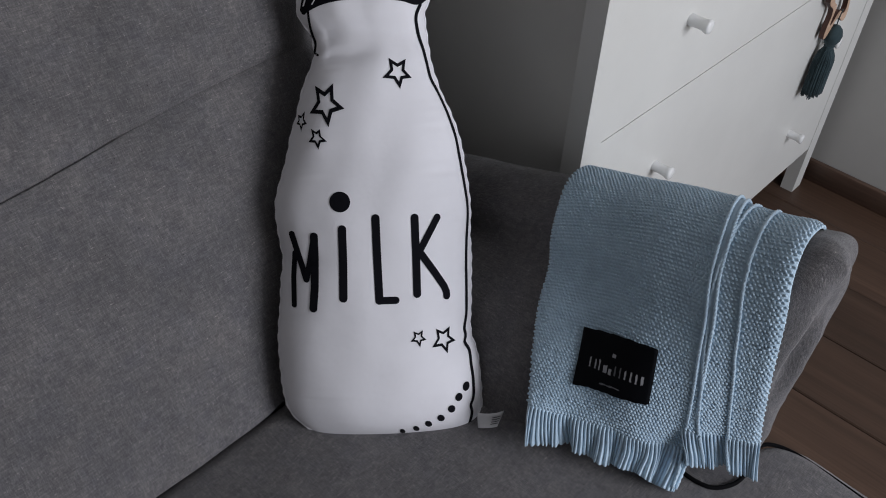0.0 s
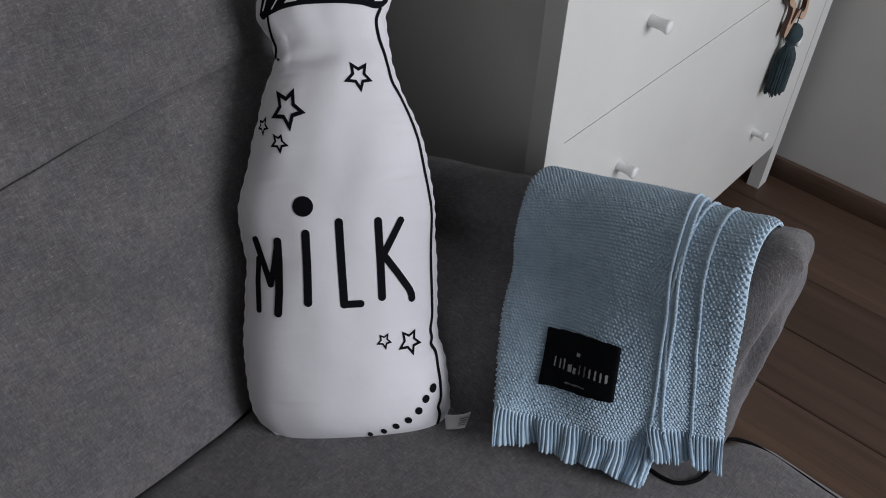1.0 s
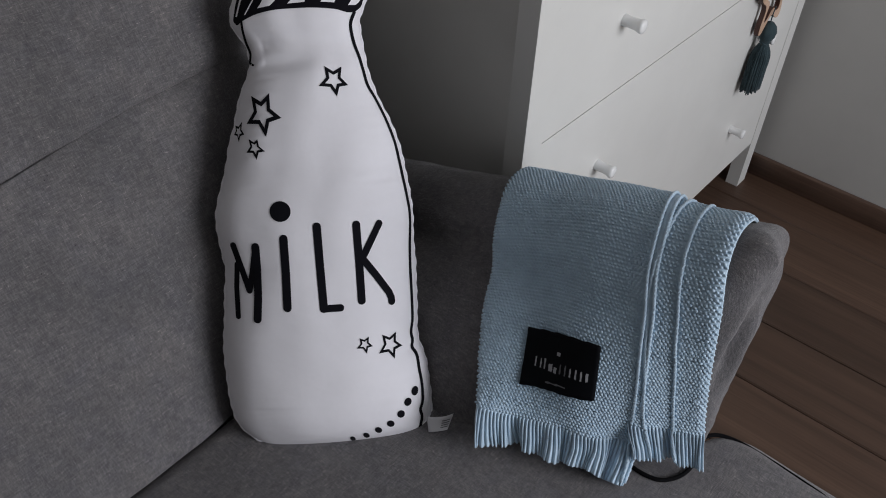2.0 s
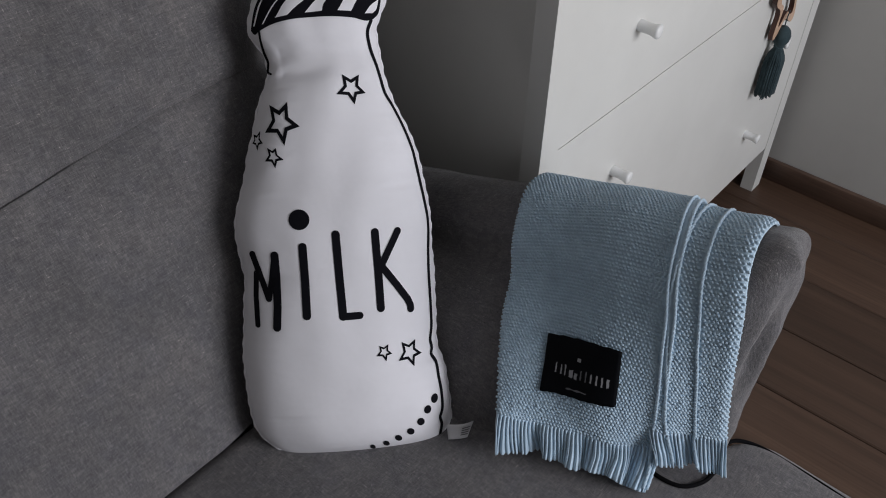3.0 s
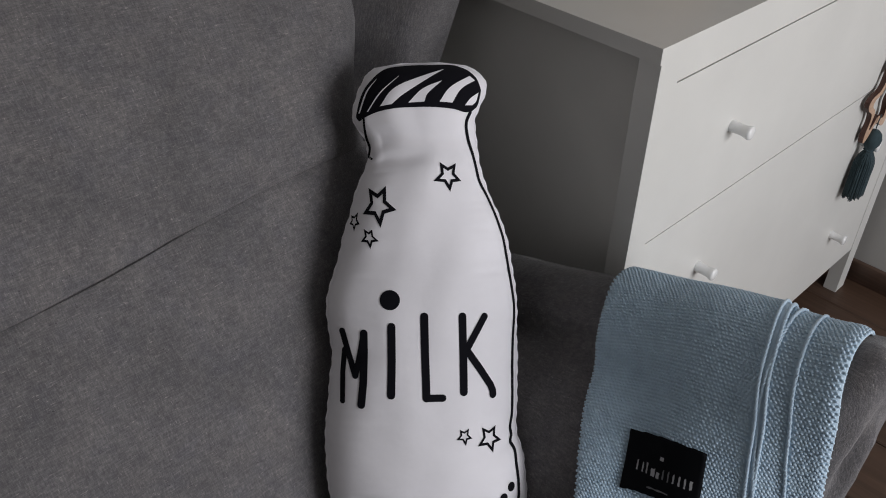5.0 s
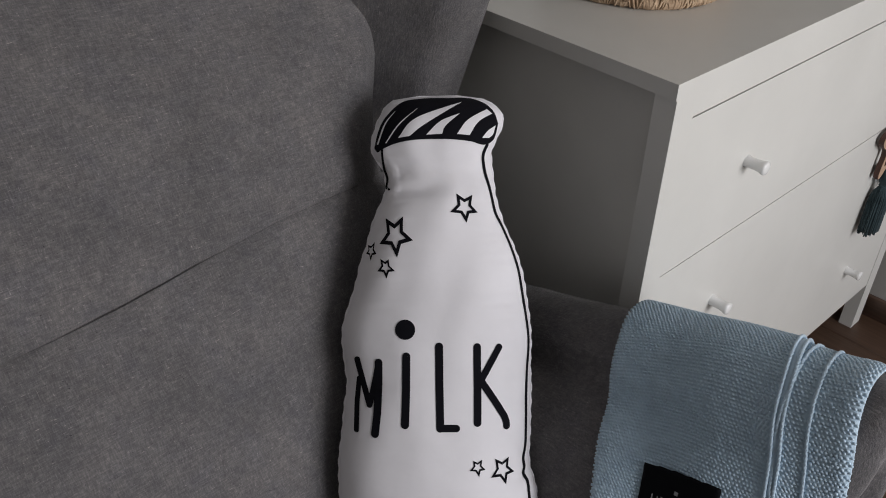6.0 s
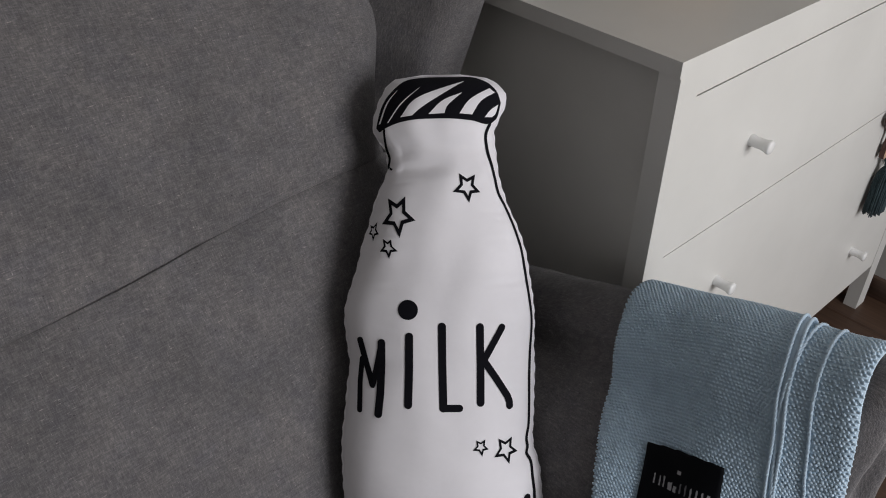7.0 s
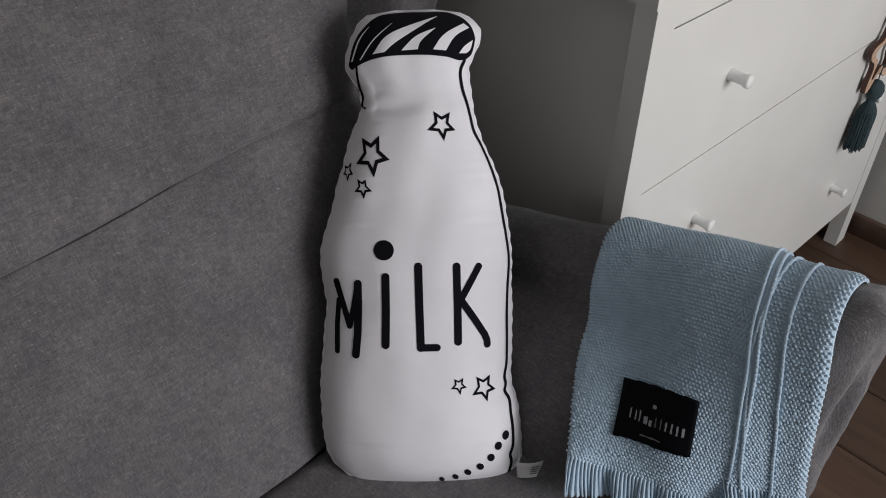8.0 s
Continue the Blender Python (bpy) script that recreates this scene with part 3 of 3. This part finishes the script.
def star(u, v, tips, line):
    """A hand-drawn star outline about (u, v); tips in millimetres from there, line as a share of its size."""
    n = len(tips)
    out, inner = [], []
    for k in range(n):
        (a, b), (c, d) = tips[k], tips[(k + 1) % n]
        out += [(a, b), (0.31 * (a + c), 0.31 * (b + d))]
        inner += [(a * (0.98 - line), b * (0.98 - line)), (0.31 * (a + c) * (1 - 1.05 * line), 0.31 * (b + d) * (1 - 1.05 * line))]
    verts, faces = [], []
    cols, steps = 4, 6
    ring = 2 * n * steps
    for i in range(ring):
        k, t = divmod(i, steps)
        t /= steps
        p = [a + (b - a) * t for a, b in zip(out[k], out[(k + 1) % (2 * n)])]
        q = [a + (b - a) * t for a, b in zip(inner[k], inner[(k + 1) % (2 * n)])]
        for j in range(cols):
            w = j / (cols - 1)
            verts.append(on_pillow(u + 0.001 * (p[0] + (q[0] - p[0]) * w), v + 0.001 * (p[1] + (q[1] - p[1]) * w), 0.0007))
    for i in range(ring):
        for j in range(cols - 1):
            a, b = i * cols + j, ((i + 1) % ring) * cols + j
            faces.append((a, b, b + 1, a + 1))
    return verts, faces


def pillow():
    p = thing("bottle_pillow", PILLOW, "white bottle-shaped pillow printed MILK with black stars, leaning on the sofa", "pillow")
    rows, cols = 300, 80

    def cover(sign):
        def f(a, b):
            v = V0 + (V1 - V0) * (0.25 * a + 0.75 * (0.5 - 0.5 * math.cos(math.pi * a)))
            s = math.sin((b * 2 - 1) * math.pi / 2)
            wob = (0.0009 * noise.noise((v * 28, 3, 1)) + 0.0005 * noise.noise((v * 90, 7, 1))) * abs(s) ** 6
            u = (RIGHT(v) + LEFT(v)) / 2 + s * ((RIGHT(v) - LEFT(v)) / 2 + wob)
            return Vector((u, v + skew(u, v), puff(s, v) if sign > 0 else -0.85 * puff(s, v)))
        v, f = grid(f, rows, cols)
        return v, f
    part("front_cover", cover(1), COTTON, p)
    part("back_cover", cover(-1), COTTON, p)
    seam = [(LEFT(v) if k == 0 else RIGHT(v), v) for k, vs in ((0, np.linspace(V1, V0, 120)), (1, np.linspace(V0, V1, 120))) for v in vs]
    part("seam", tube([(x + 0.0007 * math.sin(i * 1.7), y + skew(x, y), 0) for i, (x, y) in enumerate(seam)], 0.0018, 6, True), COTTON, p)
    # letters
    part("letter_m", joined([ribbon([(-0.1143, -0.0115), (-0.1088, -0.035), (-0.101, -0.068)], 0.0072), ribbon([(-0.101, -0.068), (-0.0947, -0.0457), (-0.088, -0.0155)], 0.0072, 0.0008),
                             ribbon([(-0.088, -0.0155), (-0.0889, -0.0422), (-0.0917, -0.077), (-0.0955, -0.1035)], 0.0095, 0.0009), ribbon([(-0.1123, -0.035), (-0.1161, -0.0635), (-0.1183, -0.0995)], 0.0062, 0.0009)]), INK, p)
    part("letter_i", ribbon([(-0.054, -0.0085), (-0.0557, -0.05), (-0.0586, -0.0925)], 0.0098), INK, p)
    part("dot", disc(-0.0541, 0.0243, 0.0123, 0.0124), INK, p)
    part("letter_l", joined([ribbon([(-0.0132, 0.002), (-0.0144, -0.0455), (-0.0155, -0.0985)], 0.0098), ribbon([(-0.0155, -0.0985), (0.0046, -0.0998)], 0.009, 0.0008)]), INK, p)
    part("letter_k", joined([ribbon([(0.0346, -0.001), (0.0336, -0.0491), (0.0316, -0.0948)], 0.0098), ribbon([(0.0636, -0.003), (0.0537, -0.0189), (0.0385, -0.0424)], 0.0088, 0.0008),
                             ribbon([(0.0376, -0.0424), (0.0547, -0.0688), (0.0674, -0.0897), (0.0701, -0.0973), (0.0702, -0.1025)], 0.0092, 0.0009)]), INK, p)
    for u, v, line, tips in ((0.0278, 0.1757, 0.40, ((-9.7, 17.1), (11.4, 15.5), (17.3, -7.4), (1.5, -20.6), (-19.4, -6.8))),
                             (-0.0619, 0.1422, 0.38, ((-10.2, 23.3), (11.2, 23.9), (22.2, -7.3), (1.6, -28.3), (-19.3, -9.5))),
                             (-0.0922, 0.1245, 0.42, ((-3.0, 8.6), (5.7, 11.6), (6.8, -4.4), (-0.8, -13.0), (-5.8, -2.9))),
                             (-0.0747, 0.1029, 0.42, ((-6.3, 11.1), (4.0, 9.6), (11.3, -5.6), (0.4, -14.7), (-10.7, -4.9))),
                             (0.0295, -0.1493, 0.40, ((-5.4, 8.5), (6.3, 8.6), (10.1, -4.2), (1.5, -12.3), (-10.4, -3.8))),
                             (0.0623, -0.1561, 0.36, ((-9.2, 14.4), (9.5, 14.2), (16.4, -5.1), (4.1, -19.2), (-15.8, -8.3)))):
        part("star", star(u, v, tips, line), INK, p)
    for k, (u, v) in enumerate(((0.0892, -0.2212), (0.0779, -0.232), (0.0673, -0.2454), (0.053, -0.2563), (0.0369, -0.2636), (0.0214, -0.2706), (0.0042, -0.2748))):
        part("printed_dot", disc(u, v, 0.0050 + 0.0001 * k, 0.0056 - 0.0004 * k, turn=radians(-20 - 8 * k)), INK, p)
    # printed outline and striped cap
    side = smooth_keys([(-0.2841, 0.0897), (-0.2662, 0.0945), (-0.2549, 0.0968), (-0.246, 0.0953), (-0.2408, 0.098), (-0.2208, 0.1008), (-0.196, 0.0989), (-0.1765, 0.0973), (-0.1663, 0.0925), (-0.1594, 0.0946), (-0.1504, 0.0935), (-0.1344, 0.0973), (-0.116, 0.0989), (-0.0866, 0.1004), (-0.0572, 0.1018), (-0.0357, 0.1043), (-0.014, 0.1074), (0.008, 0.1086), (0.0301, 0.1064), (0.0522, 0.1038), (0.0742, 0.1012), (0.0962, 0.098), (0.1146, 0.0931), (0.1331, 0.0869), (0.1538, 0.0785), (0.1659, 0.072), (0.1879, 0.0676), (0.2024, 0.0647), (0.2205, 0.0599), (0.2311, 0.0581), (0.2449, 0.0577), (0.258, 0.0639)])
    part("printed_outline", ribbon([(side(v), v) for v in np.linspace(-0.283, 0.258, 200)], 0.0042), INK, p)
    part("printed_outline", ribbon([(q.x, q.y) for q in curve_through([(-0.0735, 0.2545, 0), (-0.073, 0.2435, 0), (-0.0707, 0.231, 0), (-0.0672, 0.2185, 0), (-0.0685, 0.2076, 0), (-0.0655, 0.2035, 0)], 30)], 0.0026), INK, p)
    cap_low = smooth_keys([(-0.0827, 0.2570), (-0.0796, 0.2520), (-0.0739, 0.2541), (-0.0597, 0.2589), (-0.039, 0.2619), (-0.011, 0.2628), (0.017, 0.2618), (0.0387, 0.2599), (0.0605, 0.2575), (0.069, 0.2614), (0.0774, 0.2744), (0.0797, 0.2850)])
    cap_high = smooth_keys([(-0.0827, 0.2589), (-0.0781, 0.2761), (-0.07, 0.2933), (-0.0625, 0.302), (-0.049, 0.314), (-0.0202, 0.3205), (0.0152, 0.3205), (0.0519, 0.3185), (0.0692, 0.3076), (0.0757, 0.2985), (0.0797, 0.2859)])

    def cap(a, b):
        u = -0.0827 + 0.1624 * (0.5 - 0.5 * math.cos(math.pi * a))
        return on_pillow(u, cap_low(u) + (cap_high(u) - cap_low(u)) * b, 0.0007)
    part("printed_cap", grid(cap, 60, 26), INK, p)
    # white stripes of the cap: one edge from foot to tip, and the other
    for left, right in ((((-0.0797, 0.2613), (-0.0693, 0.2873), (-0.0549, 0.3037)), ((-0.0778, 0.2610), (-0.0674, 0.2868), (-0.0545, 0.3034))),
                        (((-0.0692, 0.2615), (-0.0519, 0.2847), (-0.0269, 0.3049)), ((-0.0677, 0.2612), (-0.0505, 0.2839), (-0.0265, 0.3046))),
                        (((-0.0531, 0.2664), (-0.0301, 0.2909), (0.0309, 0.3129)), ((-0.0386, 0.2675), (-0.0203, 0.2815), (0.0311, 0.3125))),
                        (((-0.0177, 0.2686), (0.0010, 0.2858), (0.0263, 0.2960)), ((0.0026, 0.2692), (0.0075, 0.2796), (0.0265, 0.2956))),
                        (((0.0216, 0.2686), (0.0365, 0.2871), (0.0646, 0.3038)), ((0.0382, 0.2674), (0.0511, 0.2852), (0.0716, 0.2980))),
                        (((0.0557, 0.2650), (0.0638, 0.2745), (0.0754, 0.2826)), ((0.0663, 0.2662), (0.0721, 0.2715), (0.0757, 0.2822)))):
        el, er = [curve_through([(*q, 0) for q in e], 16) for e in (left, right)]

        def stripe(a, b):
            q = el[round(a * 15)].lerp(er[round(a * 15)], b)
            return on_pillow(q.x, q.y, 0.0015)
        part("cap_stripe", grid(stripe, 16, 7), COTTON, p)
    # care label
    def care(a, b):
        return Vector((0.102 + 0.023 * a + 0.010 * a * b, -0.281 + 0.020 * b + 0.003 * a, 0.040 + 0.006 * math.sin(3 * a) * (0.5 + b) - 0.012 * (1 - a)))
    tag = part("care_label", grid(care, 10, 6), THREAD, p, "small white sewn-in care label")
    m = tag.modifiers.new("thickness", "SOLIDIFY")
    m.thickness = 0.0008
    for k in range(4):
        part("printed_bar", grid(lambda a, b: care(0.55 + 0.36 * a, 0.25 + 0.15 * k + 0.06 * b) + Vector((0, 0, 0.0012)), 6, 3), FAINT, tag)
    return p


pillow()


# ---- knitted blanket ----
def drape(y, g, drop, low, tail):
    """Path (x, z) over the arm at y, from the outer side down the inner face."""
    zt, xb = arm_top(y), arm_base(y)
    wr = wrapped(y)
    xi, zi, xe, ze = -0.150 + wr - g, zt - 0.075, xb - g - 0.008, SEAT + 0.03
    pts = [(0.004 if tail > 0.45 else 0.034, tail), (-0.003 + g, max(tail + 0.02, zt - 0.09)), (-0.014 + g * 0.8, zt - 0.034), (-0.042 + g * 0.4, zt - 0.008 + g * 0.8), (-0.075, zt + g), (-0.105 + 0.5 * wr - g * 0.4, zt - 0.006 + g * 0.8), (-0.132 + 0.8 * wr - g * 0.8, zt - 0.03), (xi, zi)]
    pts += [(xi + (xe - xi) * 0.35 - 0.006, zi + (ze - zi) * 0.35), (xi + (xe - xi) * 0.7 - 0.004, zi + (ze - zi) * 0.7), (xe, ze + low), (xe - 0.008 - drop, SEAT + 0.008 + low)]
    return curve_through([(p[0], 0, p[1]) for p in pts], 80)


def layer(name, parent, left, right, lift, hem, cords, drop=(0.0, 0.0), rag=0.0, low=0.0, tail=0.5, roll=0.004):
    """One hanging layer of the folded blanket; a runs across it, b from the back over the arm to the hem."""
    width = abs(right(0.5) - left(0.5))
    na, nb = int(width / 0.0008), 420
    pitch_a, pitch_b = 0.0046, 0.0046
    verts = np.zeros((na, nb, 3))
    for i in range(na):
        a = i / (na - 1)
        fall = drop[0] + (drop[1] - drop[0]) * a ** 2
        p = np.zeros((80, 3))
        for k in range(80):
            t = k / 79
            y = left(t) + (right(t) - left(t)) * a
            if k % 6 == 0 or k > 73:
                q = drape(y, lift, fall, low + 0.014 * (1 - a) ** 2, tail)[k]
                p[k] = q.x, y, q.z
            else:
                p[k] = np.nan
        good = ~np.isnan(p[:, 0])
        ks = np.arange(80)
        base = drape(left(0.5) + (right(0.5) - left(0.5)) * a, lift, fall, low + 0.014 * (1 - a) ** 2, tail)
        base = np.array([(q.x, 0, q.z) for q in base])
        off = p - base
        for c in (0, 2):
            p[:, c] = base[:, c] + np.interp(ks, ks[good], off[good, c])
        p[:, 1] = [left(k / 79) + (right(k / 79) - left(k / 79)) * a for k in ks]
        seg = np.r_[0, np.cumsum(np.linalg.norm(np.diff(p, axis=0), axis=1))]
        length = seg[-1]
        d = np.linspace(0, length, nb)
        for c in range(3):
            verts[i, :, c] = np.interp(d, seg, p[:, c])
    # soften the polyline along the fall
    for _ in range(6):
        verts[:, 1:-1] = 0.25 * verts[:, :-2] + 0.5 * verts[:, 1:-1] + 0.25 * verts[:, 2:]
    # normals of the smooth sheet
    flip = False
    du, dv = np.gradient(verts, axis=0), np.gradient(verts, axis=1)
    nrm = np.cross(du, dv)
    nrm /= np.linalg.norm(nrm, axis=2, keepdims=True) + 1e-12
    if nrm[na // 2, nb // 2, 0] * -1 + nrm[na // 2, nb // 2, 2] < 0:
        nrm = -nrm
        flip = True
    A = np.linspace(0, width, na)[:, None] * np.ones((1, nb))
    B = np.linspace(0, length, nb)[None, :] * np.ones((na, 1))
    inhem = np.clip((B - (length - hem)) / 0.003, 0, 1)
    down = np.clip((B - (length - hem)) / hem, 0, 1)
    wander = 0.004 * np.sin(A * 90 + 1.3) + 0.002 * np.sin(A * 310)
    wave = np.sin(2 * np.pi * (A + wander) / 0.034 + 0.8)
    fine = np.abs(np.sin(np.pi * (A + 0.4 * wander * down) / 0.0050)) ** 0.8
    h = inhem * (0.0064 * fine - 0.0032) + 0.0085 * wave * down ** 0.7
    # soft folds, fuller towards the hem
    h = h + 0.004 * np.sin(A * 48 + 1.0) * np.clip((B - 0.2) / 0.3, 0, 1) + 0.006 * np.sin(A * 85 + 0.6) * np.clip((B - (length - hem - 0.02)) / 0.05, 0, 1)
    edge = np.minimum(A, width - A)
    turned = np.clip(1 - edge / (0.006 if roll < 0.005 else 0.012), 0, 1)
    h = h - roll * turned ** 2
    out = verts + nrm * h[:, :, None]
    if rag:
        k = np.clip((B - (length - hem)) / hem, 0, 1)
        out[:, :, 0] += -rag * k * (0.5 + 0.5 * np.sin(A * 70 + 0.4)) * 1.0
        out[:, :, 1] += 0.003 * k * np.sin(A * 200)
    out[:, :, 2] = np.maximum(out[:, :, 2], SEAT + 0.004)
    idx = np.arange(na * nb).reshape(na, nb)
    faces = np.stack([idx[:-1, :-1], idx[1:, :-1], idx[1:, 1:], idx[:-1, 1:]], -1).reshape(-1, 4)
    if flip:
        faces = faces[:, ::-1]
    me = bpy.data.meshes.new(name)
    me.from_pydata(out.reshape(-1, 3).tolist(), [], faces.tolist())
    me.materials.append(KNIT)
    me.shade_smooth()
    ob = new(name, me)
    ob.parent = parent
    m = ob.modifiers.new("thickness", "SOLIDIFY")
    m.thickness, m.offset = 0.0016, -1

    # the purl bumps: small tilted beads of yarn, row by row, in brick bond
    ta, tb = np.gradient(out, axis=0), np.gradient(out, axis=1)
    nrm = np.cross(ta, tb) * (-1 if flip else 1)
    nrm /= np.linalg.norm(nrm, axis=2, keepdims=True) + 1e-12
    ta /= np.linalg.norm(ta, axis=2, keepdims=True) + 1e-12
    tb /= np.linalg.norm(tb, axis=2, keepdims=True) + 1e-12
    rng = np.random.default_rng(5)
    cells = []
    rows, per = int((length - hem + 0.004) / pitch_b), int(width / pitch_a)
    def cord_at(cord, b):
        t = min(1.0, max(0.0, (b / length - 0.3) / 0.65))
        return (cord[0] + (cord[1] - cord[0]) * t) * width
    for r in range(int(0.06 / pitch_b), rows):
        b0 = (r + 0.5) * pitch_b
        at = [cord_at(c, b0) for c in cords]
        for c in range(per + 1):
            a0 = (c + 0.5 * (r % 2)) * pitch_a
            if -0.0002 < a0 < width + 0.0002 and not any(q - 0.0042 < a0 < q + 0.0024 for q in at):
                cells.append((a0, b0))
    cells = np.array(cells) + rng.normal(0, 0.00012, (len(cells), 2))
    ia = np.clip((cells[:, 0] / width * (na - 1)).round().astype(int), 0, na - 1)
    ib = np.clip((cells[:, 1] / length * (nb - 1)).round().astype(int), 0, nb - 1)
    C, N, U, V = out[ia, ib] + 0.0007 * nrm[ia, ib], nrm[ia, ib], ta[ia, ib], tb[ia, ib]
    shape = [(0, 0, 1)] + [(math.sin(p) * math.cos(q), math.sin(p) * math.sin(q), math.cos(p)) for p in (0.75, 1.75) for q in np.linspace(0, 2 * math.pi, 8, endpoint=False)]
    shape = np.array(shape) * (0.00252, 0.00172, 0.0019)
    tilt = 0.5
    shape[:, :2] = shape[:, :2] @ np.array(((math.cos(tilt), math.sin(tilt)), (-math.sin(tilt), math.cos(tilt))))
    tris = [(0, 1 + k, 1 + (k + 1) % 8) for k in range(8)]
    quads = [(1 + k, 9 + k, 9 + (k + 1) % 8, 1 + (k + 1) % 8) for k in range(8)]
    grow = 1 + rng.normal(0, 0.08, len(cells))
    pts = C[:, None, :] + grow[:, None, None] * (shape[None, :, 0:1] * U[:, None, :] + shape[None, :, 1:2] * V[:, None, :] + shape[None, :, 2:3] * N[:, None, :])
    n = len(shape)
    faces = [tuple(i * n + k for k in f) for i in range(len(cells)) for f in tris + quads]
    tagged(part("knit_stitches", (pts.reshape(-1, 3).tolist(), faces), KNIT, ob), kind="stuff")
    # twisted cords along the selvedge
    for cord in cords:
        js = range(int(nb * 0.12), nb - 2, 2)
        strands = []
        for ph in (0.0, math.pi):
            line = []
            for j in js:
                i = int(min(max(cord_at(cord, j / (nb - 1) * length) / width, 0), 1) * (na - 1))
                w = 2 * math.pi * (j / nb * length) / 0.011 + ph
                line.append(out[i, j] + nrm[i, j] * (0.0024 + 0.0010 * math.sin(w)) + ta[i, j] * 0.0010 * math.cos(w))
            strands.append(tube(line, 0.0016, 6))
        part("cord", joined(strands), KNIT, ob)
    return ob, out, nrm


def blanket():
    b = thing("knitted_blanket", pose(0, 0, 0), "light blue knitted blanket folded over the grey sofa arm", "blanket")
    edge_left = smooth_keys([(0, -0.030), (0.28, -0.032), (0.38, -0.038), (0.53, -0.062), (0.68, -0.096), (0.76, -0.13), (0.91, -0.168), (1, -0.176)])
    edge_mid = smooth_keys([(0, -0.248), (0.28, -0.251), (0.46, -0.271), (0.61, -0.296), (0.76, -0.323), (0.91, -0.337), (1, -0.345)])
    edge_in = smooth_keys([(0, -0.215), (0.28, -0.217), (0.46, -0.235), (0.61, -0.255), (0.76, -0.298), (0.91, -0.325), (1, -0.335)])
    edge_right = smooth_keys([(0, -0.352), (0.12, -0.340), (0.28, -0.338), (0.46, -0.343), (0.61, -0.362), (0.76, -0.384), (0.91, -0.404), (1, -0.412)])
    width_top = abs(edge_mid(0.5) - edge_left(0.5))
    layer("under_layer", b, edge_in, edge_right, 0.0115, 0.055, ((0.45, 0.22), (0.58, 0.61)), (0.0, 0.0), 0.006, 0.018, 0.42, 0.006)
    ob, sheet, nrm = layer("upper_layer", b, edge_left, edge_mid, 0.020, 0.05, ((0.994, 0.994), (0.962, 0.962)), (0.0, 0.031), 0.006, 0.010, 0.5)
    return b, sheet, nrm


blanket_thing, sheet, sheet_n = blanket()


def satin_label(b, sheet, nrm):
    """The maker's label sewn on the knit; its lettering is drawn as plain bars."""
    na, nb = sheet.shape[:2]

    def spot(a, t, lift):
        # smoothed sheet, so that the label bridges the stitches
        i, j = a * (na - 1), t * (nb - 1)
        i0, j0 = int(i), int(j)
        blk = sheet[max(0, i0 - 8):i0 + 9, max(0, j0 - 8):j0 + 9].reshape(-1, 3).mean(0)
        nn = nrm[max(0, i0 - 8):i0 + 9, max(0, j0 - 8):j0 + 9].reshape(-1, 3).mean(0)
        return Vector(blk + nn / np.linalg.norm(nn) * lift)
    A0, A1, T0, T1 = 0.288, 0.758, 0.734, 0.842

    def face(a, t, lift=0.0036):
        bow = 0.004 * math.sin(math.pi * a) * t
        across = A0 + (A1 - A0) * a + (0.022 - 0.045 * t) * (1 - a) - 0.025 * t * a
        tilt = (0.003 + 0.013 * t) * (1 - a) + (-0.008 + 0.006 * t) * a
        return spot(across, T0 + (T1 - T0) * t + tilt, lift + bow)
    lab = part("satin_label", grid(lambda a, t: face(a, t), 20, 14), SATIN, b, "black satin label with pale lettering")
    m = lab.modifiers.new("thickness", "SOLIDIFY")
    m.thickness, m.offset = 0.001, -1
    for a0, wide, t0, t1, tone in ((0.17, 0.02, 0.46, 0.63, LETTER), (0.25, 0.02, 0.47, 0.64, LETTER), (0.31, 0.02, 0.47, 0.64, LETTER), (0.38, 0.055, 0.53, 0.66, LETTER), (0.455, 0.04, 0.56, 0.67, LETTER),
                                   (0.535, 0.018, 0.49, 0.66, FAINT), (0.60, 0.018, 0.49, 0.66, FAINT), (0.665, 0.02, 0.50, 0.66, LETTER), (0.735, 0.02, 0.50, 0.67, LETTER), (0.80, 0.02, 0.50, 0.67, LETTER), (0.865, 0.03, 0.51, 0.67, LETTER)):
        part("lettering_bar", grid(lambda a, t: face(a0 + wide * a, t0 + (t1 - t0) * t, 0.0050), 3, 5), tone, lab)
    part("lettering_bar", grid(lambda a, t: face(0.36 + 0.28 * a, 0.845 + 0.025 * t, 0.0050), 8, 3), FAINT, lab)
    part("emblem", grid(lambda a, t: face(0.475 + 0.05 * a, 0.30 + 0.06 * t, 0.0050), 4, 3), LETTER, lab)


satin_label(blanket_thing, sheet, sheet_n)


# ---- floor planks ----
def planks():
    me = as_mesh("plank", *(lambda bm: ([v.co[:] for v in bm.verts], [tuple(v.index for v in f.verts) for f in bm.faces]))(plank_box()), FLOOR, False)
    pitch = 0.181
    x, k = XE - 0.05, 0
    while x > XW:
        joint = (-1.0, -1.35, -0.85, -1.6)[k % 4]
        for y0, y1 in ((joint, YN), (YS, joint)):
            ob = new("plank", me)
            ob.parent = floor
            ob.matrix_basis = pose(x, (y0 + y1) / 2, -0.006 + 0.0003 * ((k * 7) % 3)) @ Matrix.Diagonal((1, (y1 - y0 - 0.002) / 1.2, 1, 1))
        x -= pitch
        k += 1


def plank_box():
    bm = box(-0.0892, 0.0892, -0.5985, 0.5985, -0.006, 0.006, 0.0028, 1)
    bm.verts.index_update()
    return bm


planks()
